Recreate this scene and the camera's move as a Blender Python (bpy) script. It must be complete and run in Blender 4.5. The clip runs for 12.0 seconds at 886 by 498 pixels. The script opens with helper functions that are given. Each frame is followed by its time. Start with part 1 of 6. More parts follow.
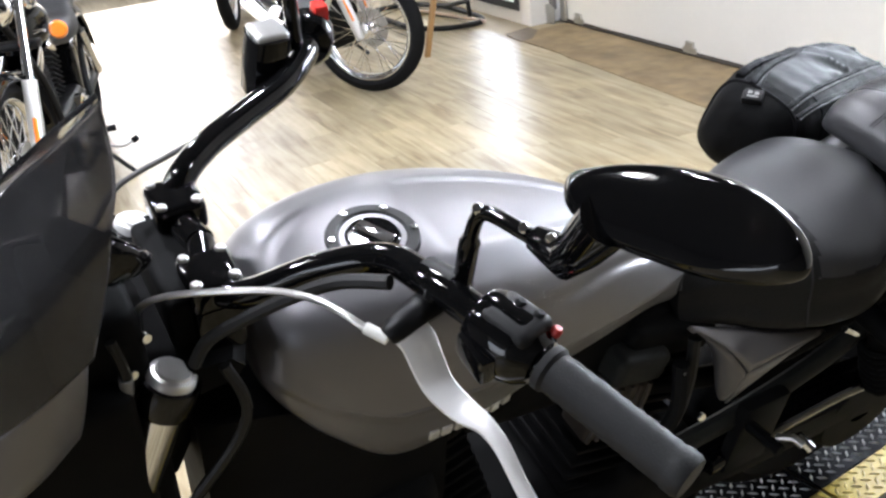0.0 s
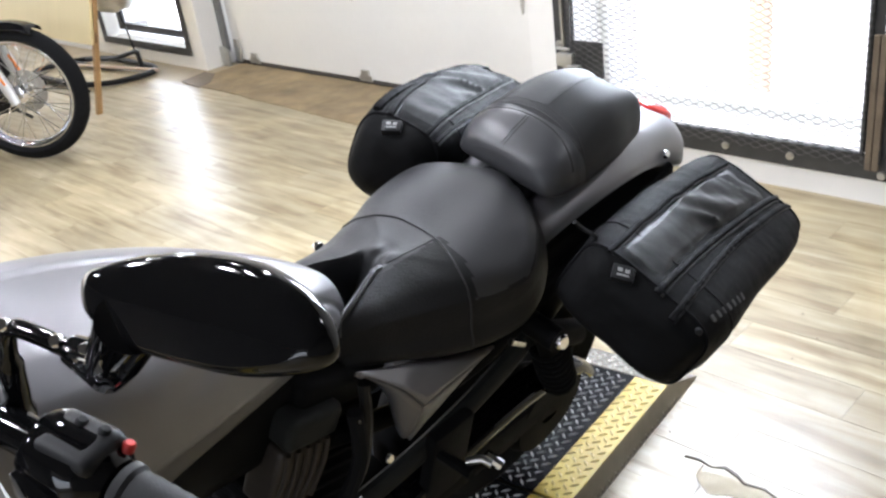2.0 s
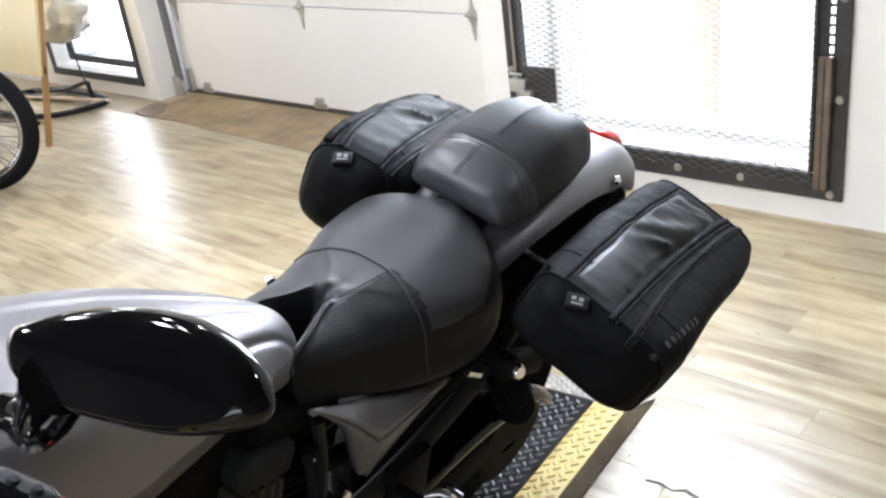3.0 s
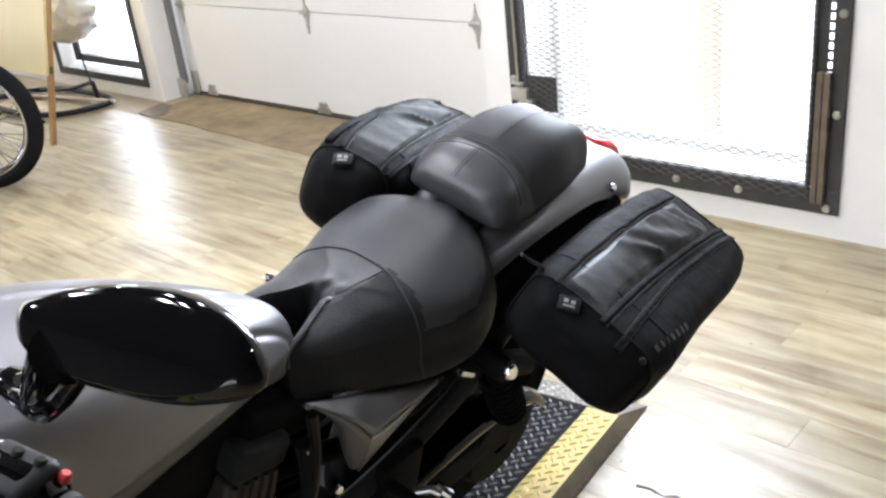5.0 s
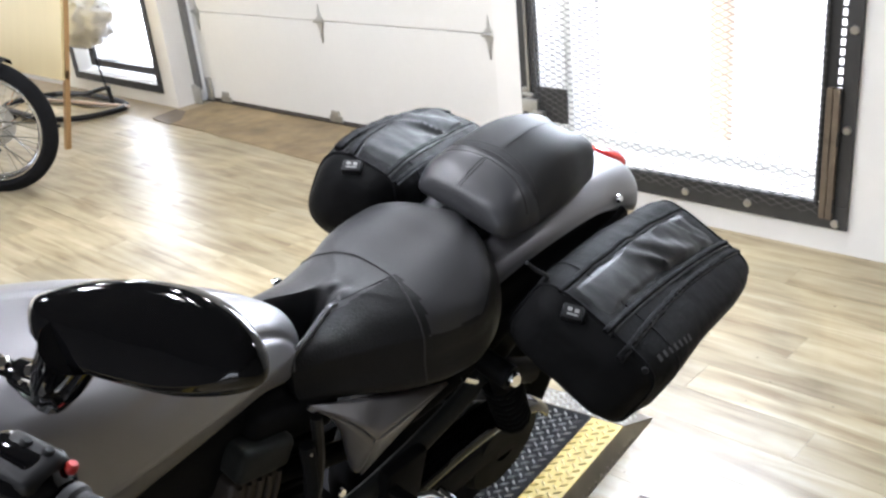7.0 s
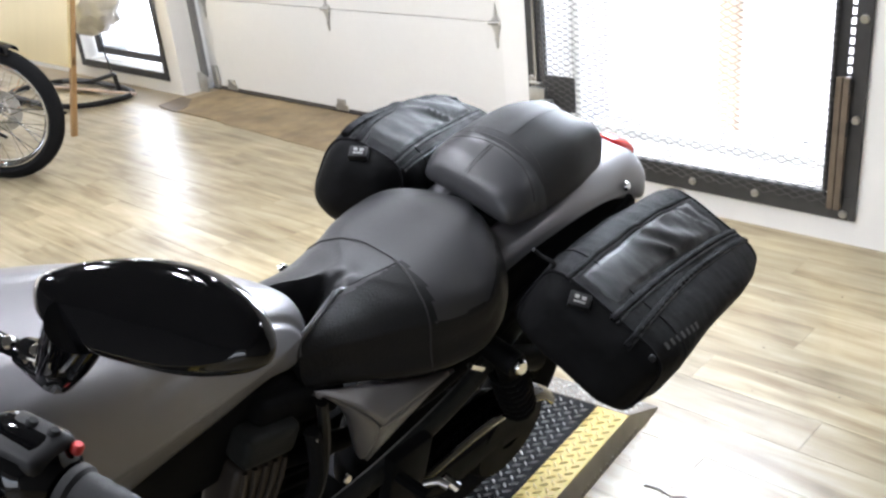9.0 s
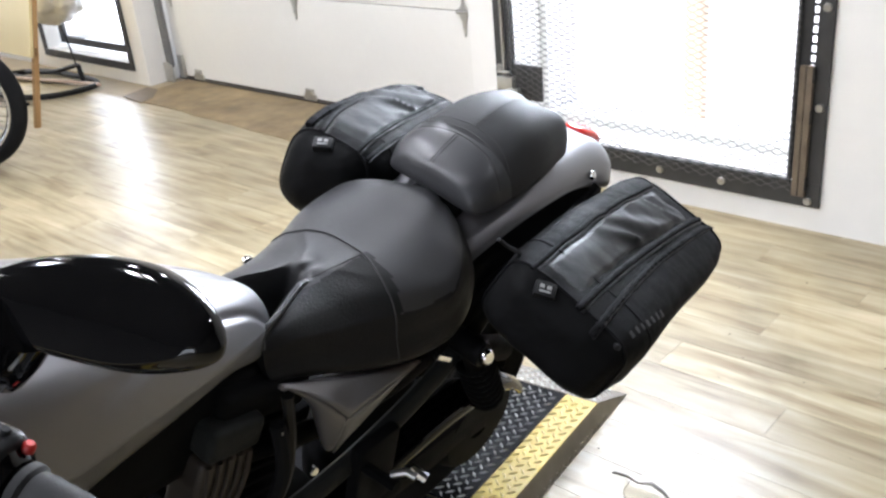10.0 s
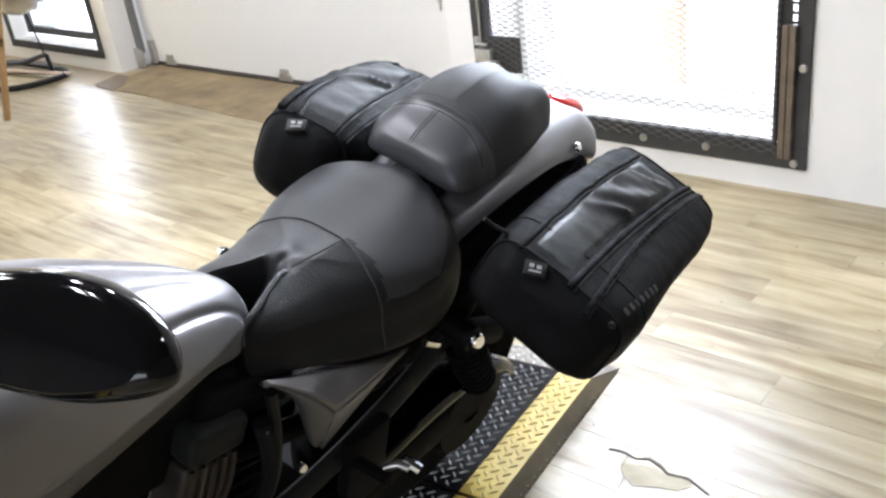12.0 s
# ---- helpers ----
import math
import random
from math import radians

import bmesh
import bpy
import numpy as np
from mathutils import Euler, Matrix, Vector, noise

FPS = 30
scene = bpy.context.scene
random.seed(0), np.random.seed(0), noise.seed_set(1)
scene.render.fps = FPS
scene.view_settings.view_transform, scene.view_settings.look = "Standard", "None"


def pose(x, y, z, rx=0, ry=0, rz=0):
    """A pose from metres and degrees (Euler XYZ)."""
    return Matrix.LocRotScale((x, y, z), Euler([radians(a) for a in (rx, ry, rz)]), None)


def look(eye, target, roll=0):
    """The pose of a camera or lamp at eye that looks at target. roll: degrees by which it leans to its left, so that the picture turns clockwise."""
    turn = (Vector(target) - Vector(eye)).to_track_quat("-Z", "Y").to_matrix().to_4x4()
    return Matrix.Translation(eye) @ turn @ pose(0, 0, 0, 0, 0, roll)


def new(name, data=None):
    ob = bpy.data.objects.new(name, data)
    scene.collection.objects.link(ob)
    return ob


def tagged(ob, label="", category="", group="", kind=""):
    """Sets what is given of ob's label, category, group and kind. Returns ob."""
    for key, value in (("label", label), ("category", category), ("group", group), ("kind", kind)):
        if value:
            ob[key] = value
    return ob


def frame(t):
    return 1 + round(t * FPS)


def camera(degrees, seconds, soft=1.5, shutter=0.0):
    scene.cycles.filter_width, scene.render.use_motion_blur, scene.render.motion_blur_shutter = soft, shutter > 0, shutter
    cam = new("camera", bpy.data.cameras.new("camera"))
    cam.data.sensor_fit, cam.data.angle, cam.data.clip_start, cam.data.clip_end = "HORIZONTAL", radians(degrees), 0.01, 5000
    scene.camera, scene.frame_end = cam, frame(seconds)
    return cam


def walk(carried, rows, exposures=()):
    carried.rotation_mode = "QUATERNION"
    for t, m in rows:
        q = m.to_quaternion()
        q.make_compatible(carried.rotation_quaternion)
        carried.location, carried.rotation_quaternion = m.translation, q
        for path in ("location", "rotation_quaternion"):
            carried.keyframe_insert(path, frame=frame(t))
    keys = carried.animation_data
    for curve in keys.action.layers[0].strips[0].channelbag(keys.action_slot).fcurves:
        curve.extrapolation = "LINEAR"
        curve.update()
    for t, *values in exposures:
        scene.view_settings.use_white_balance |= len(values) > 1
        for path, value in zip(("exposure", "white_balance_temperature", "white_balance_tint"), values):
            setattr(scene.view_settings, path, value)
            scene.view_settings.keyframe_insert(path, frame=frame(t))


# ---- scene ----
cam = camera(50.76, 12.0, soft=2.5)
ROWS = [
    (0, 0.7643, 0.5405, 1.4817, 63.978, 5.833, 63.059),
    (0.3, 0.7651, 0.5664, 1.4821, 63.751, 6.893, 59.393),
    (0.5, 0.7657, 0.5836, 1.4824, 63.498, 7.337, 57.511),
    (0.7, 0.7662, 0.6025, 1.4816, 64.448, 7.338, 54.746),
    (1, 0.7670, 0.6308, 1.4805, 64.187, 8.225, 50.840),
    (1.2, 0.7670, 0.6409, 1.4789, 63.790, 7.461, 49.012),
    (1.5, 0.7670, 0.6560, 1.4766, 64.157, 7.609, 46.852),
    (1.8, 0.7678, 0.6671, 1.4714, 64.238, 7.362, 44.881),
    (2, 0.7684, 0.6745, 1.4680, 63.809, 7.085, 43.966),
    (2.5, 0.7669, 0.6893, 1.4664, 64.064, 6.956, 41.944),
    (3, 0.7672, 0.6927, 1.4727, 64.925, 7.193, 41.184),
    (5, 0.7930, 0.6746, 1.4738, 65.498, 6.074, 41.747),
    (5.5, 0.8038, 0.6707, 1.4705, 64.843, 5.904, 42.430),
    (6, 0.8038, 0.6704, 1.4677, 64.553, 5.171, 42.246),
    (6.5, 0.8085, 0.6736, 1.4679, 64.508, 5.376, 41.193),
    (7, 0.8094, 0.6673, 1.4753, 66.220, 5.485, 42.725),
    (9, 0.8053, 0.6676, 1.4682, 65.647, 5.343, 43.151),
    (9.5, 0.8074, 0.6685, 1.4675, 65.600, 5.520, 43.069),
    (10, 0.8099, 0.6775, 1.4676, 64.830, 5.082, 41.359),
    (10.2, 0.8105, 0.6737, 1.4660, 64.711, 4.639, 41.262),
    (10.5, 0.8115, 0.6681, 1.4636, 65.237, 3.879, 41.617),
    (10.8, 0.8080, 0.6675, 1.4586, 64.500, 2.795, 40.808),
    (11, 0.8057, 0.6671, 1.4553, 64.217, 2.246, 40.480),
    (11.2, 0.8021, 0.6659, 1.4558, 63.934, 2.095, 39.342),
    (11.5, 0.7968, 0.6640, 1.4565, 63.900, 4.595, 39.510),
    (12, 0.7713, 0.7200, 1.4507, 63.145, 6.880, 39.409),
]
walk(cam, [(t, pose(x, y, z, rx, ry, rz)) for t, x, y, z, rx, ry, rz in ROWS], [(0, 1.6, 6050, 14), (12, 1.6, 6050, 14)])

# ---- world, daylight and lamps ----
world = bpy.data.worlds.new("sky")
scene.world = world
world.use_nodes = True
wn = world.node_tree
sky = wn.nodes.new("ShaderNodeTexSky")
sky.sky_type = 'NISHITA'
sky.sun_disc = False
sky.sun_elevation = radians(38)
sky.sun_rotation = radians(271)
sky.altitude = 200
sky.air_density = 1.0
sky.dust_density = 3.0
wn.links.new(sky.outputs[0], wn.nodes["Background"].inputs[0])
wn.nodes["Background"].inputs[1].default_value = 0.13


def lamp(name, m, size_x, size_y, power, colour):
    data = bpy.data.lights.new(name, 'AREA')
    data.shape, data.size, data.size_y, data.energy, data.color = 'RECTANGLE', size_x, size_y, power, colour
    ob = new(name, data)
    ob.matrix_world = m
    return tagged(ob, kind="structure")


sun_data = bpy.data.lights.new("sun", 'SUN')
sun_data.energy, sun_data.angle, sun_data.color = 4.5, radians(1), (1.0, 0.97, 0.93)
sun = tagged(new("sun", sun_data), kind="structure")
sun.matrix_world = look((0, 0, 9), (10.5, -0.2, 0))
# daylight standing in the window openings
lamp("daylight_grille", pose(-0.99, 4.02, 1.85, -80, 0, 0), 1.2, 0.9, 40, (0.90, 0.96, 1.0))
lamp("daylight_window", pose(-5.5, 4.12, 1.1, -90, 0, 0), 1.0, 1.8, 12, (0.90, 0.96, 1.0))
lamp("daylight_west", pose(-9.3, -0.3, 1.75, 0, -90, 0), 1.9, 7.0, 42, (0.90, 0.96, 1.0))

# fill lamp added in the unseen south opening, for the tank's front facet
lamp("fill_south", pose(1.6, -4.15, 1.45, 90, 0, 0), 2.7, 1.4, 19, (0.94, 0.97, 1.0))

# ---- materials ----
def mat(name, base, rough=0.5, metal=0.0, grain=0.0, scale=40.0, bump=0.0, bump_scale=200.0, stain=0.0, stain_scale=2.5,
        coat=0.0, rough_var=0.0, spec=0.5, per_object=0.0, stretch=(1, 1, 1), dist=0.002, tint=None):
    """A painted, moulded or cast surface: two scales of tone, uneven gloss and a fine relief."""
    m = bpy.data.materials.new(name)
    m.use_nodes = True
    nt = m.node_tree
    b = nt.nodes["Principled BSDF"]
    b.inputs["Metallic"].default_value = metal
    b.inputs["Roughness"].default_value = rough
    b.inputs["Coat Weight"].default_value = coat
    b.inputs["Coat Roughness"].default_value = 0.08
    b.inputs["Specular IOR Level"].default_value = spec
    tc = nt.nodes.new("ShaderNodeTexCoord")
    mp = nt.nodes.new("ShaderNodeMapping")
    mp.inputs["Scale"].default_value = stretch
    nt.links.new(tc.outputs["Object"], mp.inputs[0])

    def noise_tex(s, detail=4.0):
        n = nt.nodes.new("ShaderNodeTexNoise")
        n.inputs["Scale"].default_value = s
        n.inputs["Detail"].default_value = detail
        nt.links.new(mp.outputs[0], n.inputs["Vector"])
        return n

    def math_node(op, a, c):
        k = nt.nodes.new("ShaderNodeMath")
        k.operation = op
        for q, w in enumerate((a, c)):
            if isinstance(w, (int, float)):
                k.inputs[q].default_value = w
            else:
                nt.links.new(w, k.inputs[q])
        return k.outputs[0]

    value = None
    if grain:
        value = math_node('MULTIPLY_ADD', noise_tex(scale).outputs["Fac"], 2 * grain)
        value.node.inputs[2].default_value = 1 - grain
    if stain:
        s2 = math_node('MULTIPLY_ADD', noise_tex(stain_scale, 6.0).outputs["Fac"], 2 * stain)
        s2.node.inputs[2].default_value = 1 - stain
        value = math_node('MULTIPLY', value, s2) if value else s2
    if per_object:
        info = nt.nodes.new("ShaderNodeObjectInfo")
        s3 = math_node('MULTIPLY_ADD', info.outputs["Random"], 2 * per_object)
        s3.node.inputs[2].default_value = 1 - per_object
        value = math_node('MULTIPLY', value, s3) if value else s3
    if value:
        mix = nt.nodes.new("ShaderNodeVectorMath")
        mix.operation = 'SCALE'
        mix.inputs[0].default_value = base[:3]
        nt.links.new(value, mix.inputs["Scale"])
        nt.links.new(mix.outputs[0], b.inputs["Base Color"])
    else:
        b.inputs["Base Color"].default_value = (*base[:3], 1)
    if rough_var:
        r = math_node('MULTIPLY_ADD', noise_tex(scale * 0.4 + 2).outputs["Fac"], 2 * rough_var)
        r.node.inputs[2].default_value = rough - rough_var
        nt.links.new(r, b.inputs["Roughness"])
    if bump:
        bp = nt.nodes.new("ShaderNodeBump")
        bp.inputs["Strength"].default_value = bump
        bp.inputs["Distance"].default_value = dist
        nt.links.new(noise_tex(bump_scale, 3.0).outputs["Fac"], bp.inputs["Height"])
        nt.links.new(bp.outputs[0], b.inputs["Normal"])
    return m


M_PAINT = mat("satin_grey_paint", (0.188, 0.183, 0.191), 0.40, 0.68, grain=0.05, scale=900, rough_var=0.03, bump=0.05, bump_scale=1500, dist=0.0005)
M_BLACK_GLOSS = mat("gloss_black", (0.003, 0.003, 0.0033), 0.045, 0.0, rough_var=0.012, coat=0.0, spec=0.34)
M_BLACK = mat("satin_black", (0.004, 0.004, 0.0043), 0.42, 0.0, grain=0.15, scale=60, rough_var=0.1, spec=0.22)
M_PLASTIC = mat("black_plastic", (0.007, 0.007, 0.0075), 0.5, 0.0, grain=0.1, scale=80, bump=0.15, bump_scale=700, dist=0.0006, spec=0.25)
M_DARK_METAL = mat("dark_metal", (0.016, 0.016, 0.0165), 0.6, 0.15, spec=0.12, grain=0.25, scale=50, rough_var=0.12)
M_ENGINE = mat("dull_engine_black", (0.0045, 0.0045, 0.0047), 0.7, grain=0.2, scale=50, rough_var=0.1, spec=0.09)
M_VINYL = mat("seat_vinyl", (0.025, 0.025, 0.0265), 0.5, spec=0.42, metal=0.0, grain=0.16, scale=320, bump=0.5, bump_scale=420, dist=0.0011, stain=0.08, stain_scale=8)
# smooth vinyl, its base raised to carry light falling on the pad's front
M_VINYL_SMOOTH_LIT = mat("seat_vinyl_smooth_lit", (0.034, 0.034, 0.036), 0.36, 0.0, grain=0.08, scale=30, bump=0.3, bump_scale=500, dist=0.0006)
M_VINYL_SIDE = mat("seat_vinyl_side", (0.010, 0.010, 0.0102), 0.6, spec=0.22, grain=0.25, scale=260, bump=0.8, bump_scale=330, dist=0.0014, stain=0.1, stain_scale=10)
M_VINYL_MATTE = mat("seat_vinyl_matte", (0.014, 0.014, 0.0145), 0.55, spec=0.26, grain=0.12, scale=40, bump=0.5, bump_scale=520, dist=0.001, stain=0.05, stain_scale=9)
M_HEAD = mat("dull_head_cover", (0.017, 0.018, 0.017), 0.65, spec=0.15, grain=0.25, scale=60, bump=0.3, bump_scale=300)
M_BARREL = mat("brown_black_barrel", (0.03, 0.023, 0.018), 0.55, 0.2, grain=0.3, scale=40, rough_var=0.1)
M_STITCH = mat("seam_thread", (0.012, 0.012, 0.012), 0.7)
M_CHROME = mat("chrome", (0.82, 0.82, 0.83), 0.08, 1.0, rough_var=0.03)
M_STEEL = mat("bare_steel", (0.5, 0.49, 0.47), 0.34, 1.0, grain=0.12, scale=60, rough_var=0.12)
M_ALU = mat("cast_aluminium", (0.66, 0.65, 0.63), 0.36, 0.55, grain=0.1, scale=90, rough_var=0.08)
M_LEVER = mat("lever_aluminium", (0.86, 0.84, 0.82), 0.42, 0.1, grain=0.05, scale=90, rough_var=0.06)
M_RUBBER = mat("tyre_rubber", (0.008, 0.008, 0.0085), 0.75, 0.0, spec=0.1, grain=0.2, scale=70, bump=0.2, bump_scale=250)
M_GRIP = mat("grip_rubber", (0.013, 0.013, 0.0135), 0.62, 0.0, spec=0.3, grain=0.2, scale=60, bump=0.4, bump_scale=600, dist=0.0008)
M_RED = mat("red_lens", (0.75, 0.03, 0.02), 0.2, coat=0.5, rough_var=0.05)
M_BUTTON = mat("red_button", (0.42, 0.02, 0.015), 0.4, grain=0.1)
M_BADGE = mat("pale_print", (0.26, 0.26, 0.255), 0.6, grain=0.1)
M_CABLE = mat("grey_cable_sheath", (0.09, 0.085, 0.08), 0.5, grain=0.1, scale=60)
M_AMBER = mat("amber_lens", (0.85, 0.22, 0.02), 0.25, coat=0.4, rough_var=0.05)
M_WALL = mat("cream_wall_paint", (0.80, 0.78, 0.74), 0.6, grain=0.03, scale=14, stain=0.05, stain_scale=1.6, bump=0.2, bump_scale=60, dist=0.003)
# out-of-view walls and ceiling, kept dark so the bike's near side stays black
M_SHOP = mat("unseen_dark_wall", (0.075, 0.073, 0.07), 0.75, grain=0.1, scale=9, stain=0.15, stain_scale=1.2, bump=0.2, bump_scale=60, dist=0.003)
M_CEILING = mat("unseen_dark_ceiling", (0.06, 0.058, 0.055), 0.85, grain=0.03, scale=10, stain=0.04)
M_DOOR = mat("cream_door_steel", (0.77, 0.752, 0.705), 0.5, grain=0.02, scale=30, stain=0.05, stain_scale=1.2, rough_var=0.06, bump=0.1, bump_scale=140, dist=0.001)
M_TRIM = mat("white_trim_paint", (0.84, 0.83, 0.79), 0.5, grain=0.03, scale=20, stain=0.05)
M_WINDOW_STEEL = mat("black_window_steel", (0.045, 0.044, 0.043), 0.5, 0.2, grain=0.3, scale=18, stain=0.25, stain_scale=6, rough_var=0.1)
M_MESH = mat("mesh_steel", (0.10, 0.097, 0.093), 0.5, 0.4, grain=0.2, scale=40)
M_LETTER = mat("dull_grey_print", (0.022, 0.022, 0.022), 0.6, grain=0.1)
M_SCREED = mat("beige_screed", (0.36, 0.305, 0.20), 0.6, grain=0.2, scale=30, stain=0.2, stain_scale=12)
M_RUST = mat("weathered_bar", (0.15, 0.115, 0.08), 0.6, 0.2, grain=0.4, scale=25, stain=0.3, stain_scale=9)
M_GALV = mat("galvanised_steel", (0.55, 0.54, 0.5), 0.4, 0.85, grain=0.2, scale=35, rough_var=0.12)
M_RAIL = mat("dull_rail_steel", (0.20, 0.20, 0.195), 0.5, 0.4, grain=0.2, scale=30, rough_var=0.1)
M_SEAL = mat("door_seal_rubber", (0.05, 0.042, 0.035), 0.7, grain=0.3, scale=30)
M_CRACK = mat("torn_edge", (0.07, 0.052, 0.033), 0.8, grain=0.2)
# lug yellow paler than its plate, to carry the highlights on the raised edges
M_LUG_YELLOW = mat("worn_yellow_glint_tread", (0.62, 0.50, 0.16), 0.36, 0.2, grain=0.2, scale=40)
M_APRON = mat("worn_concrete", (0.245, 0.178, 0.095), 0.62, grain=0.55, scale=9, stain=0.7, stain_scale=3.4, bump=0.5, bump_scale=60, dist=0.004, rough_var=0.15)
M_PLATE_BLACK = mat("black_plate_paint", (0.006, 0.006, 0.007), 0.6, 0.0, spec=0.07, grain=0.3, scale=25, stain=0.3, stain_scale=8, rough_var=0.12)
M_PLATE_YELLOW = mat("yellow_plate_paint", (0.43, 0.31, 0.03), 0.45, 0.0, grain=0.12, scale=25, stain=0.2, stain_scale=9, rough_var=0.1)
M_PLATE_STEEL = mat("worn_plate_steel", (0.24, 0.22, 0.19), 0.42, 0.75, grain=0.25, scale=22, stain=0.2, stain_scale=6, rough_var=0.15)
M_LUG_BARE = mat("polished_tread", (0.62, 0.62, 0.6), 0.32, 0.85, grain=0.3, scale=60, rough_var=0.12)
# worn metal lugs, lightened to imitate silver highlights
M_LUG_WORN = mat("worn_black_glint_tread", (0.45, 0.45, 0.44), 0.34, 0.6, grain=0.3, scale=60, rough_var=0.12)
M_PLY = mat("yellowed_board", (0.70, 0.57, 0.30), 0.6, grain=0.05, scale=12, stain=0.06, stretch=(1, 1, 0.15))
M_WOOD = mat("wooden_leg", (0.38, 0.22, 0.09), 0.5, grain=0.3, scale=18, stretch=(6, 6, 0.6))
M_HOSE = mat("black_tubing", (0.008, 0.008, 0.008), 0.5, spec=0.3, grain=0.2, scale=40)
M_PIPE_BEIGE = mat("beige_pole", (0.6, 0.47, 0.38), 0.5, grain=0.1)
M_BAG_PLASTIC = mat("crumpled_plastic", (0.58, 0.57, 0.55), 0.42, grain=0.1, scale=20, bump=0.5, bump_scale=30, dist=0.01)
M_SKIRT = mat("concrete_outside", (0.80, 0.79, 0.77), 0.85, grain=0.08, scale=4, stain=0.1, stain_scale=0.6)
M_POST = mat("weathered_orange_post", (0.78, 0.58, 0.42), 0.7, grain=0.15, scale=12)
M_FACADE = mat("pale_render", (0.70, 0.70, 0.70), 0.8, grain=0.04, scale=4)


def fabric(name, base, rough=0.62, weave=1500.0, strength=0.5, spec=0.3):
    """Woven nylon: crossed fine waves over larger soft creases."""
    m = mat(name, base, rough, grain=0.12, scale=25, rough_var=0.06, spec=spec)
    nt = m.node_tree
    b = nt.nodes["Principled BSDF"]
    tc = nt.nodes["Texture Coordinate"]
    hs = []
    for direction in ('X', 'Y', 'Z'):
        w = nt.nodes.new("ShaderNodeTexWave")
        w.bands_direction = direction
        w.inputs["Scale"].default_value = weave / 6.283
        w.inputs["Distortion"].default_value = 0.6
        nt.links.new(tc.outputs["Object"], w.inputs["Vector"])
        hs.append(w.outputs["Fac"])
    add = nt.nodes.new("ShaderNodeMath")
    add.operation = 'ADD'
    nt.links.new(hs[0], add.inputs[0])
    nt.links.new(hs[1], add.inputs[1])
    add2 = nt.nodes.new("ShaderNodeMath")
    add2.operation = 'ADD'
    nt.links.new(add.outputs[0], add2.inputs[0])
    nt.links.new(hs[2], add2.inputs[1])
    bp = nt.nodes.new("ShaderNodeBump")
    bp.inputs["Strength"].default_value = 0.3 * strength
    bp.inputs["Distance"].default_value = 0.0005
    nt.links.new(add2.outputs[0], bp.inputs["Height"])
    n = nt.nodes.new("ShaderNodeTexNoise")
    n.inputs["Scale"].default_value = 17
    n.inputs["Detail"].default_value = 2
    nt.links.new(tc.outputs["Object"], n.inputs["Vector"])
    bp2 = nt.nodes.new("ShaderNodeBump")
    bp2.inputs["Strength"].default_value = strength
    bp2.inputs["Distance"].default_value = 0.012
    nt.links.new(n.outputs["Fac"], bp2.inputs["Height"])
    nt.links.new(bp.outputs[0], bp2.inputs["Normal"])
    nt.links.new(bp2.outputs[0], b.inputs["Normal"])
    return m


M_NYLON = fabric("black_nylon", (0.005, 0.005, 0.0052), 0.65, spec=0.05)
M_NYLON_SHINY = fabric("coated_nylon", (0.008, 0.008, 0.0085), 0.46, strength=0.25, spec=0.15)
M_NYLON_SOFT = fabric("soft_nylon", (0.011, 0.011, 0.0115), 0.62, strength=0.35, spec=0.14)
M_WEBBING = fabric("webbing", (0.004, 0.004, 0.0045), 0.7, weave=900, spec=0.08)


def glass(name, colour, rough=0.02, transmission=1.0):
    m = bpy.data.materials.new(name)
    m.use_nodes = True
    b = m.node_tree.nodes["Principled BSDF"]
    b.inputs["Base Color"].default_value = (*colour, 1)
    b.inputs["Roughness"].default_value = rough
    b.inputs["Transmission Weight"].default_value = transmission
    b.inputs["IOR"].default_value = 1.45
    return m


M_GLASS = glass("window_glass", (0.97, 0.98, 0.98))
M_SMOKE = glass("smoked_screen", (0.16, 0.16, 0.17), 0.05, 0.85)


def emitter(name, colour, strength):
    m = bpy.data.materials.new(name)
    m.use_nodes = True
    b = m.node_tree.nodes["Principled BSDF"]
    b.inputs["Base Color"].default_value = (*colour, 1)
    b.inputs["Emission Color"].default_value = (*colour, 1)
    b.inputs["Emission Strength"].default_value = strength
    return m


M_TUBE = emitter("lit_globe", (1.0, 0.98, 0.95), 24.0)


